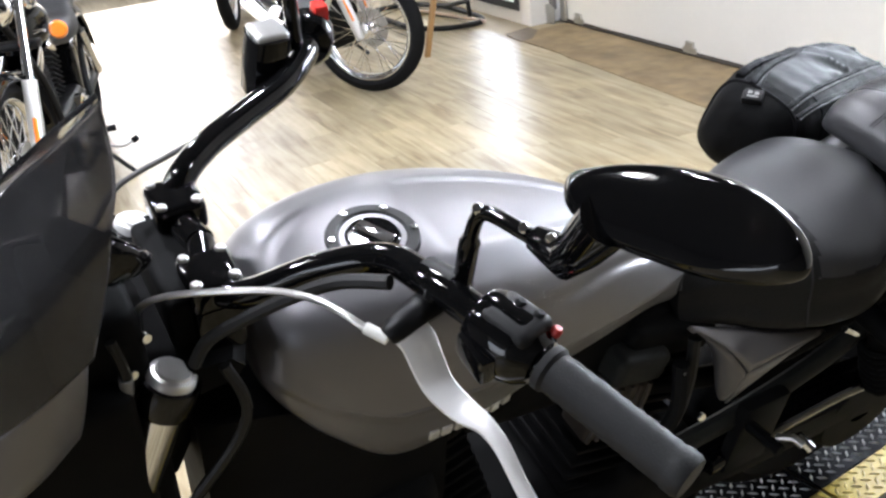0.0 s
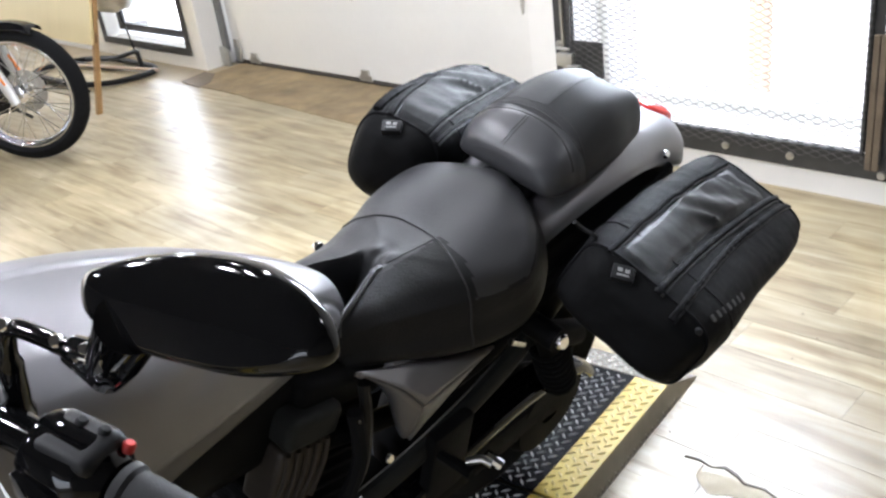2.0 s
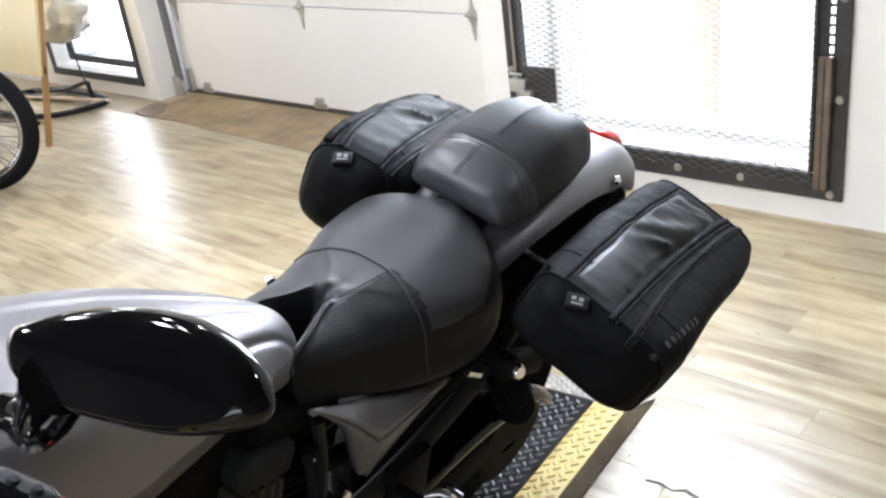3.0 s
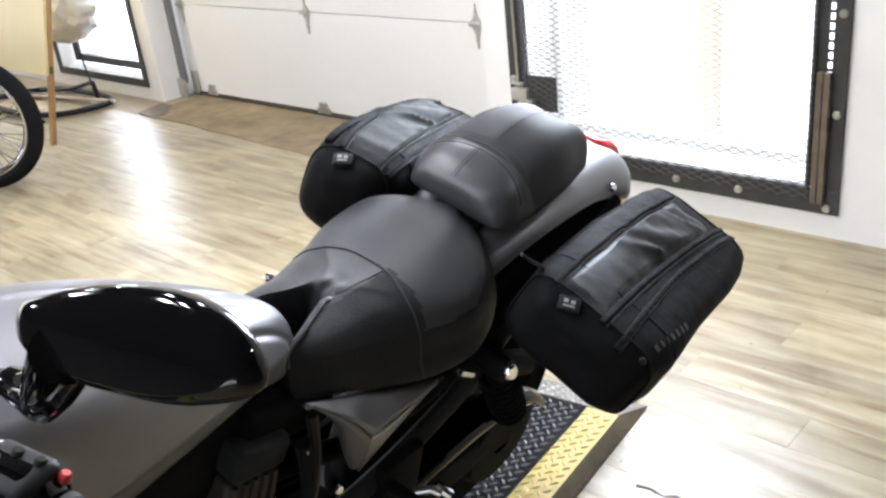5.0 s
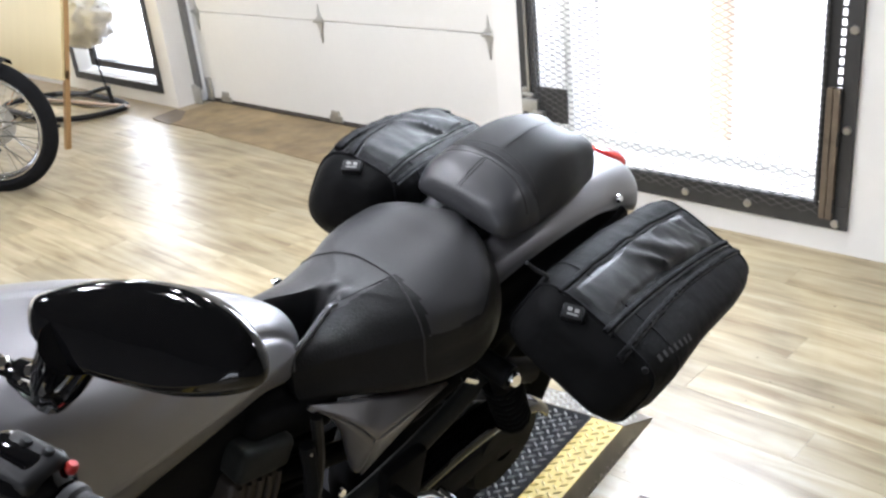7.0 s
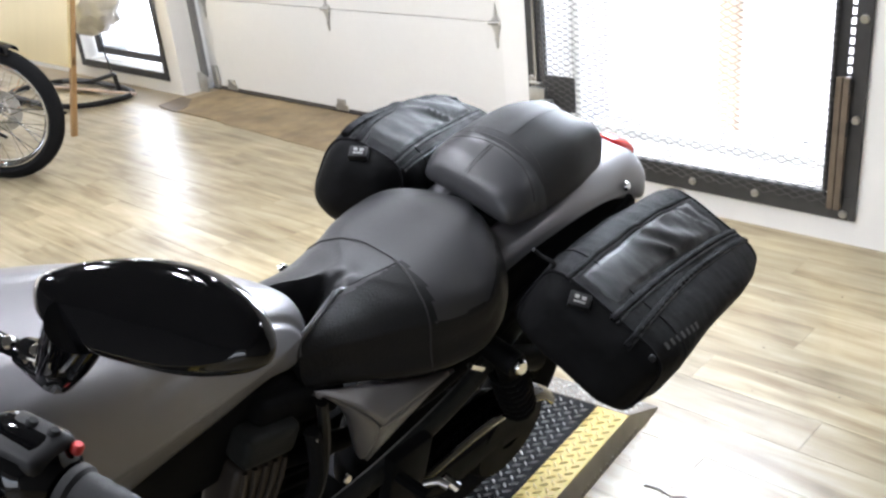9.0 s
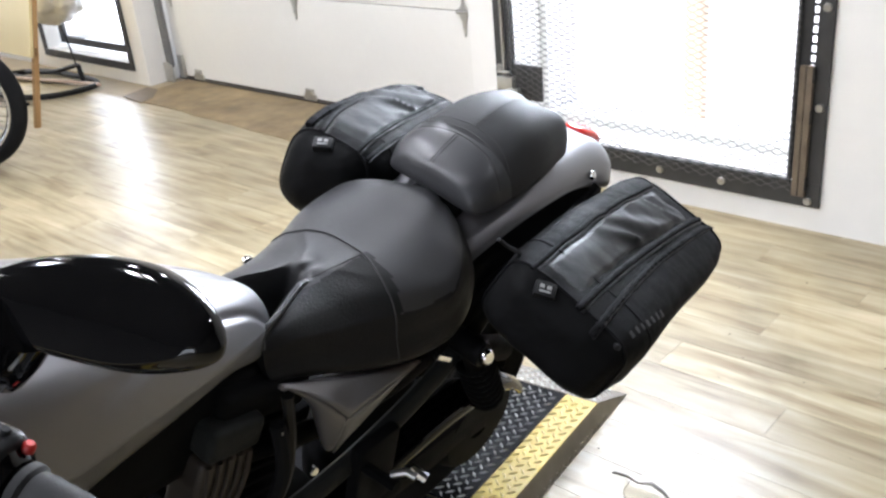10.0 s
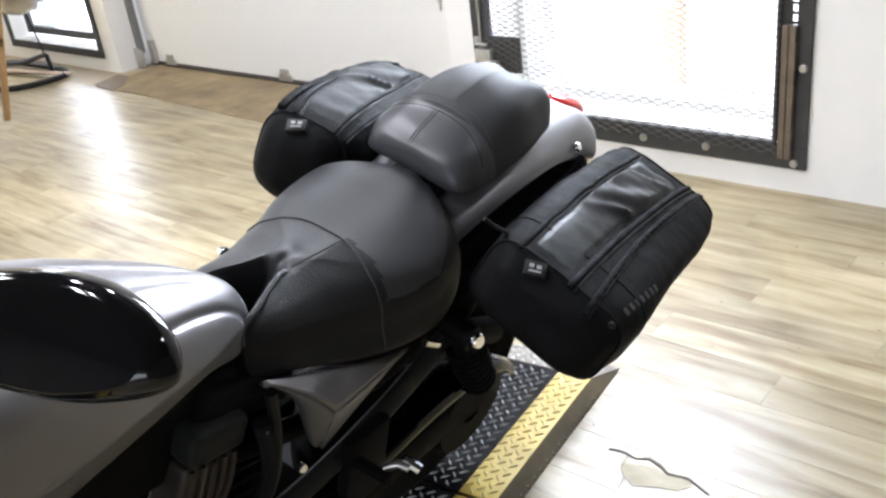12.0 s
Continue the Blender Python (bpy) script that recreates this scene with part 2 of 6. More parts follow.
def plank_material():
    """Washed-oak vinyl: long streaks, knots, and a tone of its own for each board; satin wear layer."""
    m = bpy.data.materials.new("vinyl_oak_plank")
    m.use_nodes = True
    nt = m.node_tree
    b = nt.nodes["Principled BSDF"]
    tc = nt.nodes.new("ShaderNodeTexCoord")
    info = nt.nodes.new("ShaderNodeObjectInfo")
    off = nt.nodes.new("ShaderNodeVectorMath")
    off.operation = 'SCALE'
    off.inputs[0].default_value = (37.0, 23.0, 11.0)
    nt.links.new(info.outputs["Random"], off.inputs["Scale"])
    add = nt.nodes.new("ShaderNodeVectorMath")
    add.operation = 'ADD'
    nt.links.new(tc.outputs["Object"], add.inputs[0])
    nt.links.new(off.outputs[0], add.inputs[1])

    def streak(sx, sy, detail):
        mp = nt.nodes.new("ShaderNodeMapping")
        mp.inputs["Scale"].default_value = (sx, sy, 1)
        nt.links.new(add.outputs[0], mp.inputs[0])
        n = nt.nodes.new("ShaderNodeTexNoise")
        n.inputs["Scale"].default_value = 1.0
        n.inputs["Detail"].default_value = detail
        n.inputs["Distortion"].default_value = 0.6
        nt.links.new(mp.outputs[0], n.inputs["Vector"])
        return n.outputs["Fac"]

    ramp = nt.nodes.new("ShaderNodeValToRGB")
    ramp.color_ramp.elements[0].position, ramp.color_ramp.elements[0].color = 0.33, (0.185, 0.132, 0.062, 1)
    ramp.color_ramp.elements[1].position, ramp.color_ramp.elements[1].color = 0.66, (0.47, 0.40, 0.27, 1)
    e = ramp.color_ramp.elements.new(0.5)
    e.color = (0.36, 0.295, 0.175, 1)
    mixf = nt.nodes.new("ShaderNodeMath")
    mixf.operation = 'MULTIPLY_ADD'
    nt.links.new(streak(2.2, 22.0, 5.0), mixf.inputs[0])
    mixf.inputs[1].default_value = 0.65
    low = nt.nodes.new("ShaderNodeMath")
    low.operation = 'MULTIPLY'
    nt.links.new(streak(2.5, 7.0, 3.0), low.inputs[0])
    low.inputs[1].default_value = 0.35
    nt.links.new(low.outputs[0], mixf.inputs[2])
    nt.links.new(mixf.outputs[0], ramp.inputs[0])
    tone = nt.nodes.new("ShaderNodeMath")
    tone.operation = 'MULTIPLY_ADD'
    nt.links.new(info.outputs["Random"], tone.inputs[0])
    tone.inputs[1].default_value = 0.20
    tone.inputs[2].default_value = 0.88
    sc = nt.nodes.new("ShaderNodeVectorMath")
    sc.operation = 'SCALE'
    nt.links.new(ramp.outputs[0], sc.inputs[0])
    nt.links.new(tone.outputs[0], sc.inputs["Scale"])
    geo = nt.nodes.new("ShaderNodeNewGeometry")
    dirt = nt.nodes.new("ShaderNodeTexNoise")
    dirt.inputs["Scale"].default_value = 1.4
    dirt.inputs["Detail"].default_value = 7.0
    dirt.inputs["Roughness"].default_value = 0.62
    dirt.inputs["Distortion"].default_value = 0.8
    nt.links.new(geo.outputs["Position"], dirt.inputs["Vector"])
    wear = nt.nodes.new("ShaderNodeMapRange")
    wear.inputs["From Min"].default_value, wear.inputs["From Max"].default_value = 0.35, 0.68
    wear.inputs["To Min"].default_value, wear.inputs["To Max"].default_value = 0.76, 1.10
    nt.links.new(dirt.outputs["Fac"], wear.inputs["Value"])
    sc2 = nt.nodes.new("ShaderNodeVectorMath")
    sc2.operation = 'SCALE'
    nt.links.new(sc.outputs[0], sc2.inputs[0])
    nt.links.new(wear.outputs["Result"], sc2.inputs["Scale"])
    nt.links.new(sc2.outputs[0], b.inputs["Base Color"])
    rr = nt.nodes.new("ShaderNodeMath")
    rr.operation = 'MULTIPLY_ADD'
    nt.links.new(streak(3.0, 3.0, 4.0), rr.inputs[0])
    rr.inputs[1].default_value = 0.18
    rr.inputs[2].default_value = 0.26
    nt.links.new(rr.outputs[0], b.inputs["Roughness"])
    bp = nt.nodes.new("ShaderNodeBump")
    bp.inputs["Strength"].default_value = 0.12
    bp.inputs["Distance"].default_value = 0.002
    nt.links.new(streak(5.0, 60.0, 4.0), bp.inputs["Height"])
    nt.links.new(bp.outputs[0], b.inputs["Normal"])
    return m


M_PLANK = plank_material()
M_SUBFLOOR = mat("floor_adhesive_base", (0.34, 0.28, 0.19), 0.6, grain=0.2, scale=8, stain=0.2)


# ---- mesh helpers ----
def part(name, bm, material, parent=None, label="", smooth=True, kind="", category="", group=""):
    """One mesh object under a thing or a part; with no parent it is a thing of its own."""
    bmesh.ops.recalc_face_normals(bm, faces=bm.faces[:])
    me = bpy.data.meshes.new(name)
    bm.to_mesh(me)
    bm.free()
    me.materials.append(material)
    if smooth:
        me.shade_smooth()
        me.set_sharp_from_angle(angle=radians(38))
    ob = new(name, me)
    if parent:
        ob.parent = parent
    return tagged(ob, label, category, group, kind)


def thing(name, m, label, category, group="", kind=""):
    ob = new(name)
    ob.empty_display_size = 0.1
    ob.matrix_world = m
    return tagged(ob, label, category, group, kind)


def box(bm, lo, hi, bevel=0.0, segments=2, m=None):
    c = [(a + b) / 2 for a, b in zip(lo, hi)]
    d = [abs(b - a) for a, b in zip(lo, hi)]
    r = bmesh.ops.create_cube(bm, size=1.0, matrix=Matrix.Translation(c) @ Matrix.Diagonal((*d, 1)))
    vs = r["verts"]
    if bevel:
        es = list({e for v in vs for e in v.link_edges})
        g = bmesh.ops.bevel(bm, geom=es, offset=bevel, segments=segments, affect='EDGES', profile=0.6)
        vs = list({v for f in g["faces"] for v in f.verts} | {v for v in vs if v.is_valid})
    if m is not None:
        bmesh.ops.transform(bm, matrix=m, verts=[v for v in vs if v.is_valid])
    return bm


def B():
    return bmesh.new()


def spline(points, n):
    """Points of a smooth curve through the given ones (n steps for each span)."""
    p = [Vector(q) for q in points]
    out = []
    for i in range(len(p) - 1):
        a, b, c, d = p[max(i - 1, 0)], p[i], p[i + 1], p[min(i + 2, len(p) - 1)]
        for k in range(n):
            t = k / n
            out.append(0.5 * ((2 * b) + (c - a) * t + (2 * a - 5 * b + 4 * c - d) * t * t + (3 * b - a - 3 * c + d) * t ** 3))
    out.append(p[-1])
    return out


def tube(bm, points, radius, seg=12, closed=False, caps=True, flat=1.0):
    """A round bar along points; radius may be a list. flat squashes it along its second axis."""
    pts = [Vector(q) for q in points]
    n = len(pts)
    rad = radius if isinstance(radius, (list, tuple)) else [radius] * n
    rings = []
    side = None
    for i, q in enumerate(pts):
        if closed:
            t = (pts[(i + 1) % n] - pts[i - 1]).normalized()
        else:
            t = (pts[min(i + 1, n - 1)] - pts[max(i - 1, 0)]).normalized()
        if side is None:
            side = t.cross(Vector((0, 0, 1)))
            if side.length < 1e-3:
                side = t.cross(Vector((0, 1, 0)))
            side.normalize()
        else:
            side = (side - t * side.dot(t)).normalized()
        up = side.cross(t)
        rings.append([bm.verts.new(q + rad[i] * (math.cos(a) * side + flat * math.sin(a) * up))
                      for a in (2 * math.pi * k / seg for k in range(seg))])
    for i in range(n if closed else n - 1):
        r0, r1 = rings[i], rings[(i + 1) % n]
        for k in range(seg):
            bm.faces.new((r0[k], r0[(k + 1) % seg], r1[(k + 1) % seg], r1[k]))
    if caps and not closed:
        bm.faces.new(rings[0][::-1])
        bm.faces.new(rings[-1])
    return bm


def lathe(bm, profile, m=None, seg=32, closed=False):
    """Turns (radius, height) pairs round the z axis, then moves the result by m."""
    m = m or Matrix.Identity(4)
    rings = []
    for r, h in profile:
        if r < 1e-6:
            rings.append([bm.verts.new(m @ Vector((0, 0, h)))])
        else:
            rings.append([bm.verts.new(m @ Vector((r * math.cos(a), r * math.sin(a), h)))
                          for a in (2 * math.pi * k / seg for k in range(seg))])
    pairs = list(zip(rings, rings[1:]))
    if closed:
        pairs.append((rings[-1], rings[0]))
    for r0, r1 in pairs:
        for k in range(seg):
            k2 = (k + 1) % seg
            if len(r0) == 1 and len(r1) == 1:
                continue
            if len(r0) == 1:
                bm.faces.new((r0[0], r1[k2], r1[k]))
            elif len(r1) == 1:
                bm.faces.new((r0[k], r0[k2], r1[0]))
            else:
                bm.faces.new((r0[k], r0[k2], r1[k2], r1[k]))
    return bm


def loft(bm, sections, across=6, along=6, ring=True, caps=True, warp=None, sharp=()):
    """A skin through sections of equally many control points, smoothed both ways."""
    rows = []
    for s in sections:
        if ring and sharp:
            q = []
            for i, k in enumerate(sharp):
                e = sharp[(i + 1) % len(sharp)]
                run = list(s[k:e + 1]) if e > k else list(s[k:]) + list(s[:e + 1])
                q += spline(run, across)[:-1]
            rows.append(q)
        elif ring:
            ext = [s[-1]] + list(s) + [s[0], s[1]]
            q = spline(ext, across)
            rows.append(q[across:-across - 1])
        else:
            rows.append(spline(s, across))
    cols = [spline(c, along) for c in zip(*rows)]
    grid = list(zip(*cols))
    if warp:
        grid = [[warp(p) for p in r] for r in grid]
    vg = [[bm.verts.new(p) for p in r] for r in grid]
    n = len(vg[0])
    for r0, r1 in zip(vg, vg[1:]):
        for k in range(n if ring else n - 1):
            bm.faces.new((r0[k], r0[(k + 1) % n], r1[(k + 1) % n], r1[k]))
    if caps and ring:
        for r in (vg[0], vg[-1]):
            c = bm.verts.new(sum((v.co for v in r), Vector()) / n)
            for k in range(n):
                bm.faces.new((r[k], r[(k + 1) % n], c))
    return bm


def axis(p, direction, spin=0.0):
    """A matrix at p whose z axis points along direction."""
    q = Vector(direction).normalized().to_track_quat('Z', 'Y')
    return Matrix.Translation(p) @ q.to_matrix().to_4x4() @ Matrix.Rotation(spin, 4, 'Z')


def bolt(bm, p, direction, r=0.006, h=0.005, seg=10):
    return lathe(bm, [(0, h), (r * 0.75, h), (r, h * 0.6), (r, 0), (0, -0.002)], axis(p, direction), seg)

# ---- the room ----
def slab(name, lo, hi, material, label="", bevel=0.0):
    return part(name, box(B(), lo, hi, bevel), material, label=label, smooth=False, kind="structure")


X0, X1, Y0, Z1 = -9.4, 3.4, -4.2, 3.1
YL, YR, YD = 3.847, 3.745, 4.051      # inner faces: wall by the small window, wall by the grille, overhead door
slab("floor", (X0 - 0.2, Y0 - 0.2, -0.1), (X1 + 0.2, 4.3, -0.006), M_SUBFLOOR)
slab("ceiling", (X0 - 0.2, Y0 - 0.2, Z1), (X1 + 0.2, 4.3, Z1 + 0.15), M_CEILING)
# the far end is unseen; its wide opening is assumed from the floor's glare
slab("wall_west_1", (X0 - 0.2, Y0, -0.006), (X0, -3.9, Z1), M_SHOP)
slab("wall_west_2", (X0 - 0.2, 3.3, -0.006), (X0, 4.3, Z1), M_WALL)
slab("wall_west_3", (X0 - 0.2, -3.9, -0.006), (X0, 3.3, 0.75), M_WALL)
slab("wall_west_4", (X0 - 0.2, -3.9, 2.75), (X0, 3.3, Z1), M_WALL)
# unseen closing wall, dark to hold down reflections on the bike
slab("wall_east", (X1, Y0, -0.006), (X1 + 0.2, 4.3, Z1), M_SHOP)
# unseen painted wall behind, with an opening added to brighten the tank's front
SX0, SX1, SZ0, SZ1 = 0.2, 3.0, 0.7, 2.2
slab("wall_south_1", (X0, Y0 - 0.2, -0.006), (SX0, Y0, Z1), M_SHOP)
slab("wall_south_2", (SX1, Y0 - 0.2, -0.006), (X1, Y0, Z1), M_WALL)
slab("wall_south_3", (SX0, Y0 - 0.2, -0.006), (SX1, Y0, SZ0), M_WALL)
slab("wall_south_4", (SX0, Y0 - 0.2, SZ1), (SX1, Y0, Z1), M_WALL)

# north wall, left of the door, with the small window
WX0, WX1, WZ0, WZ1 = -6.06, -4.93, 0.125, 2.05
slab("wall_north_1", (X0, YL, -0.006), (WX0, 4.2, Z1), M_WALL)
slab("wall_north_2", (WX1, YL, -0.006), (-4.737, 4.2, Z1), M_WALL)
slab("wall_north_3", (WX0, YL, -0.006), (WX1, 4.2, WZ0), M_WALL)
slab("wall_north_4", (WX0, YL, WZ1), (WX1, 4.2, Z1), M_WALL)
# over the door, and the wall with the grille window
slab("wall_north_5", (-4.737, YL, 2.36), (-1.84, 4.2, Z1), M_WALL)
GX0, GX1, GZ0, GZ1 = -1.60, -0.330, 0.19, 2.35
slab("wall_north_6", (-1.84, YR, -0.006), (GX0, 4.2, Z1), M_WALL)
slab("wall_north_7", (GX1, YR, -0.006), (X1, 4.2, Z1), M_WALL)
slab("wall_north_8", (GX0, YR, -0.006), (GX1, 4.2, GZ0), M_WALL)
slab("wall_north_9", (GX0, YR, GZ1), (GX1, 4.2, Z1), M_WALL)


def frame_ring(bm, x0, x1, z0, z1, y0, y1, w, bevel=0.002):
    """Four flat bars round an opening, mitred by butting."""
    box(bm, (x0, y0, z0), (x1, y1, z0 + w), bevel, 1)
    box(bm, (x0, y0, z1 - w), (x1, y1, z1), bevel, 1)
    box(bm, (x0, y0, z0 + w), (x0 + w, y1, z1 - w), bevel, 1)
    box(bm, (x1 - w, y0, z0 + w), (x1, y1, z1 - w), bevel, 1)
    return bm


# small window: flat black flange on the wall, a second steel frame in the reveal
win = thing("window_1", pose(0, 0, 0), "low window with black steel flange and inner frame", "window", kind="structure")
part("window_frame", frame_ring(B(), -6.113, -4.88, 0.08, 2.10, YL - 0.012, YL - 0.002, 0.052), M_WINDOW_STEEL, win, smooth=False)
sash = part("sash", frame_ring(B(), -6.02, -4.97, 0.16, 2.02, YL + 0.09, YL + 0.13, 0.05), M_WINDOW_STEEL, win, smooth=False)
pane = part("pane", box(B(), (-5.97, YL + 0.107, 0.21), (-5.02, YL + 0.113, 1.97)), M_GLASS, win, smooth=False)
pane.visible_shadow = False

# grille window
win2 = thing("window_2", pose(0, 0, 0), "tall window behind a black steel security grille", "window", kind="structure")
FX0, FX1, FZ0, FZ1 = -1.695, -0.285, 0.092, 2.42
fr = B()
box(fr, (FX0, YR - 0.014, FZ0), (FX1, YR - 0.002, FZ0 + 0.088), 0.002, 1)
box(fr, (FX0, YR - 0.014, FZ1 - 0.088), (FX1, YR - 0.002, FZ1), 0.002, 1)
box(fr, (FX0, YR - 0.014, FZ0 + 0.088), (FX0 + 0.088, YR - 0.002, FZ1 - 0.088), 0.002, 1)
box(fr, (-0.338, YR - 0.014, FZ0 + 0.088), (FX1, YR - 0.002, FZ1 - 0.088), 0.002, 1)
part("window_frame", fr, M_WINDOW_STEEL, win2, smooth=False)
part("leaf_bar", box(B(), (-0.392, YR - 0.016, 0.19), (-0.354, YR - 0.004, 2.32), 0.002, 1), M_WINDOW_STEEL, win2, smooth=False)
for k in range(54):
    part("slot_tie", box(B(), (-0.355, YR - 0.013, 0.60 + 0.032 * k), (-0.337, YR - 0.005, 0.609 + 0.032 * k)), M_WINDOW_STEEL, win2, smooth=False)
part("inner_lip", frame_ring(B(), FX0 + 0.086, -0.388, FZ0 + 0.086, FZ1 - 0.086, YR - 0.030, YR - 0.0165, 0.012), M_WINDOW_STEEL, win2, smooth=False)
for hx in (-0.378, -0.354):
    part("hinge_bar", box(B(), (hx, YR - 0.038, 0.135), (hx + 0.021, YR - 0.017, 0.60), 0.003), M_RUST, win2, "rusty brown hinge bar", smooth=False)
for q in (0.16, 0.40, 0.545):
    part("hinge_knuckle", tube(B(), [(-0.336, YR - 0.03, q), (-0.336, YR - 0.03, q + 0.05)], 0.007, 10), M_WINDOW_STEEL, win2)
part("latch_bar", box(B(), (-1.648, YR - 0.03, 0.30), (-1.636, YR - 0.014, 2.3), 0.002), M_STEEL, win2, "bright strip along the grille's edge", smooth=False)
for bx, bz in ((-1.16, 0.132), (-0.905, 0.132), (-0.65, 0.132), (-0.325, 0.115), (-0.31, 0.456), (-0.31, 0.79), (-1.672, 0.46), (-1.672, 1.1), (-1.42, 0.132)):
    part("bolt", bolt(B(), (bx, YR - 0.014, bz), (0, -1, 0), 0.015, 0.009, 12), M_STEEL, win2)
guard = part("lock_guard", box(B(), (-1.60, YR - 0.026, 0.335), (-1.446, YR - 0.016, 0.483), 0.002), M_WINDOW_STEEL, win2, "dark perforated lock guard plate", smooth=False)
lockb = B()
box(lockb, (-1.665, YR - 0.05, 0.375), (-1.585, YR - 0.016, 0.43), 0.005)
box(lockb, (-1.61, YR - 0.06, 0.352), (-1.55, YR - 0.03, 0.385), 0.004)
tube(lockb, [(-1.66, YR - 0.045, 0.45), (-1.60, YR - 0.045, 0.45)], 0.007, 8)
part("lock", lockb, M_GALV, win2, "small steel slide latch")


def expanded_mesh(x0, x1, z0, z1, y, cw, ch, r):
    """Expanded metal: wavy strands that touch their neighbours at every knuckle."""
    bm = B()
    rows = int((z1 - z0) / ch)
    n = int((x1 - x0) / cw * 2)
    for i in range(rows + 1):
        z = z0 + i * ch
        pts = []
        for k in range(n + 1):
            s = 1 if (k + i) % 2 else -1
            pts.append((x0 + k * cw / 2, y + 0.004 * s, z + s * ch * 0.47))
        for p, q in zip(pts, pts[1:]):
            p, q = Vector(p), Vector(q)
            d = (q - p).normalized()
            up = Vector((0, 0, 1)).cross(d).normalized() * r * 0.8
            sd = d.cross(up).normalized() * r
            vs = [bm.verts.new(c) for c in (p + up + sd, p - up + sd, p - up - sd, p + up - sd, q + up + sd, q - up + sd, q - up - sd, q + up - sd)]
            for a in ((0, 1, 5, 4), (1, 2, 6, 5), (2, 3, 7, 6), (3, 0, 4, 7)):
                bm.faces.new([vs[c] for c in a])
    return bm


part("expanded_mesh", expanded_mesh(GX0 - 0.012, -0.372, GZ0 - 0.034, 1.45, YR - 0.037, 0.056, 0.0125, 0.0011), M_MESH, win2, "diamond expanded metal mesh", smooth=False, kind="stuff")
gl = part("pane", box(B(), (GX0, YR + 0.2, GZ0), (GX1, YR + 0.206, GZ1)), M_GLASS, win2, smooth=False)
gl.visible_shadow = False
part("inner_frame", frame_ring(B(), GX0, GX1, GZ0, GZ1, YR + 0.18, YR + 0.23, 0.035), M_TRIM, win2, "white window frame", smooth=False)

# ---- overhead door ----
door = thing("door_1", pose(0, 0, 0), "cream sectional overhead garage door, shut", "garage door", kind="structure")
DX0, DX1 = -4.69, -1.86
for k in range(4):
    z0 = 0.028 + 0.575 * k
    bm = B()
    box(bm, (DX0, YD, z0), (DX1, YD + 0.045, z0 + 0.571), 0.005)
    part("panel", bm, M_DOOR, door, smooth=False)
part("bottom_seal", tube(B(), [(DX0, YD + 0.012, 0.012), (DX1, YD + 0.012, 0.012)], 0.017, 10, flat=0.9), M_SEAL, door, "dark rubber bottom seal")


def hinge_plate(x, z):
    """A stamped diamond-shaped hinge leaf across a joint, with its roller pin."""
    bm = B()
    pts = [(-0.03, -0.012), (-0.03, 0.014), (-0.012, 0.03), (0.0, 0.095), (0.012, 0.03), (0.03, 0.014), (0.03, -0.012), (0.016, -0.05), (0.008, -0.12), (-0.002, -0.125), (-0.01, -0.05)]
    lo = [bm.verts.new((x + a, YD - 0.001, z + b)) for a, b in pts]
    hi = [bm.verts.new((x + a * 0.9, YD - 0.007, z + b * 0.95)) for a, b in pts]
    n = len(pts)
    for k in range(n):
        bm.faces.new((lo[k], lo[(k + 1) % n], hi[(k + 1) % n], hi[k]))
    bm.faces.new(hi)
    tube(bm, [(x - 0.035, YD - 0.014, z), (x + 0.035, YD - 0.014, z)], 0.010, 10)
    for b in (-0.08, 0.05):
        bolt(bm, (x, YD - 0.007, z + b), (0, -1, 0), 0.008, 0.005, 8)
    return bm


for hx in (-4.62, -3.376, -2.13):
    for hz in (0.601, 1.176):
        part("hinge", hinge_plate(hx, hz), M_GALV, door, "galvanised steel hinge")
for bx in (-4.46, -3.355, -2.15):
    bm = B()
    box(bm, (bx - 0.055, YD - 0.006, 0.016), (bx + 0.055, YD, 0.052), 0.002)
    box(bm, (bx - 0.03, YD - 0.012, 0.05), (bx + 0.035, YD, 0.085), 0.002)
    for q in (-0.018, 0.0, 0.018):
        box(bm, (bx + q - 0.004, YD - 0.0145, 0.058), (bx + q + 0.004, YD - 0.011, 0.078))
    part("bottom_bracket", bm, M_GALV, door, "galvanised bottom bracket", smooth=False)
track = thing("door_track", pose(0, 0, 0), "galvanised vertical roller track with floor bracket", "door track", kind="structure")
bm = B()
box(bm, (-4.715, YD - 0.065, 0.09), (-4.71, YD - 0.01, 2.3), 0.001, 1)
box(bm, (-4.715, YD - 0.068, 0.09), (-4.665, YD - 0.063, 2.3), 0.001, 1)
box(bm, (-4.668, YD - 0.068, 0.09), (-4.662, YD - 0.045, 2.3), 0.001, 1)
part("rail", bm, M_RAIL, track, "grey steel roller rail", smooth=False)
bm = B()
box(bm, (-4.728, YD - 0.085, 0.0), (-4.64, YD - 0.07, 0.115), 0.006)
box(bm, (-4.72, YD - 0.09, 0.035), (-4.66, YD - 0.08, 0.13), 0.004)
box(bm, (-4.64, YD - 0.03, 0.02), (-4.585, YD - 0.012, 0.17), 0.003)
for q in ((-4.705, 0.03), (-4.69, 0.085), (-4.66, 0.06)):
    bolt(bm, (q[0], YD - 0.09, q[1]), (0, -1, 0), 0.009, 0.007, 8)
part("foot_bracket", bm, M_GALV, track, "stamped steel foot bracket")
slab("trim_door_jamb", (-4.736, YD - 0.06, 0.002), (-4.722, YD + 0.02, 2.36), M_TRIM)
slab("trim_door_jamb", (-1.9, YD - 0.02, 0.002), (-1.842, YD + 0.1, 2.36), M_TRIM)

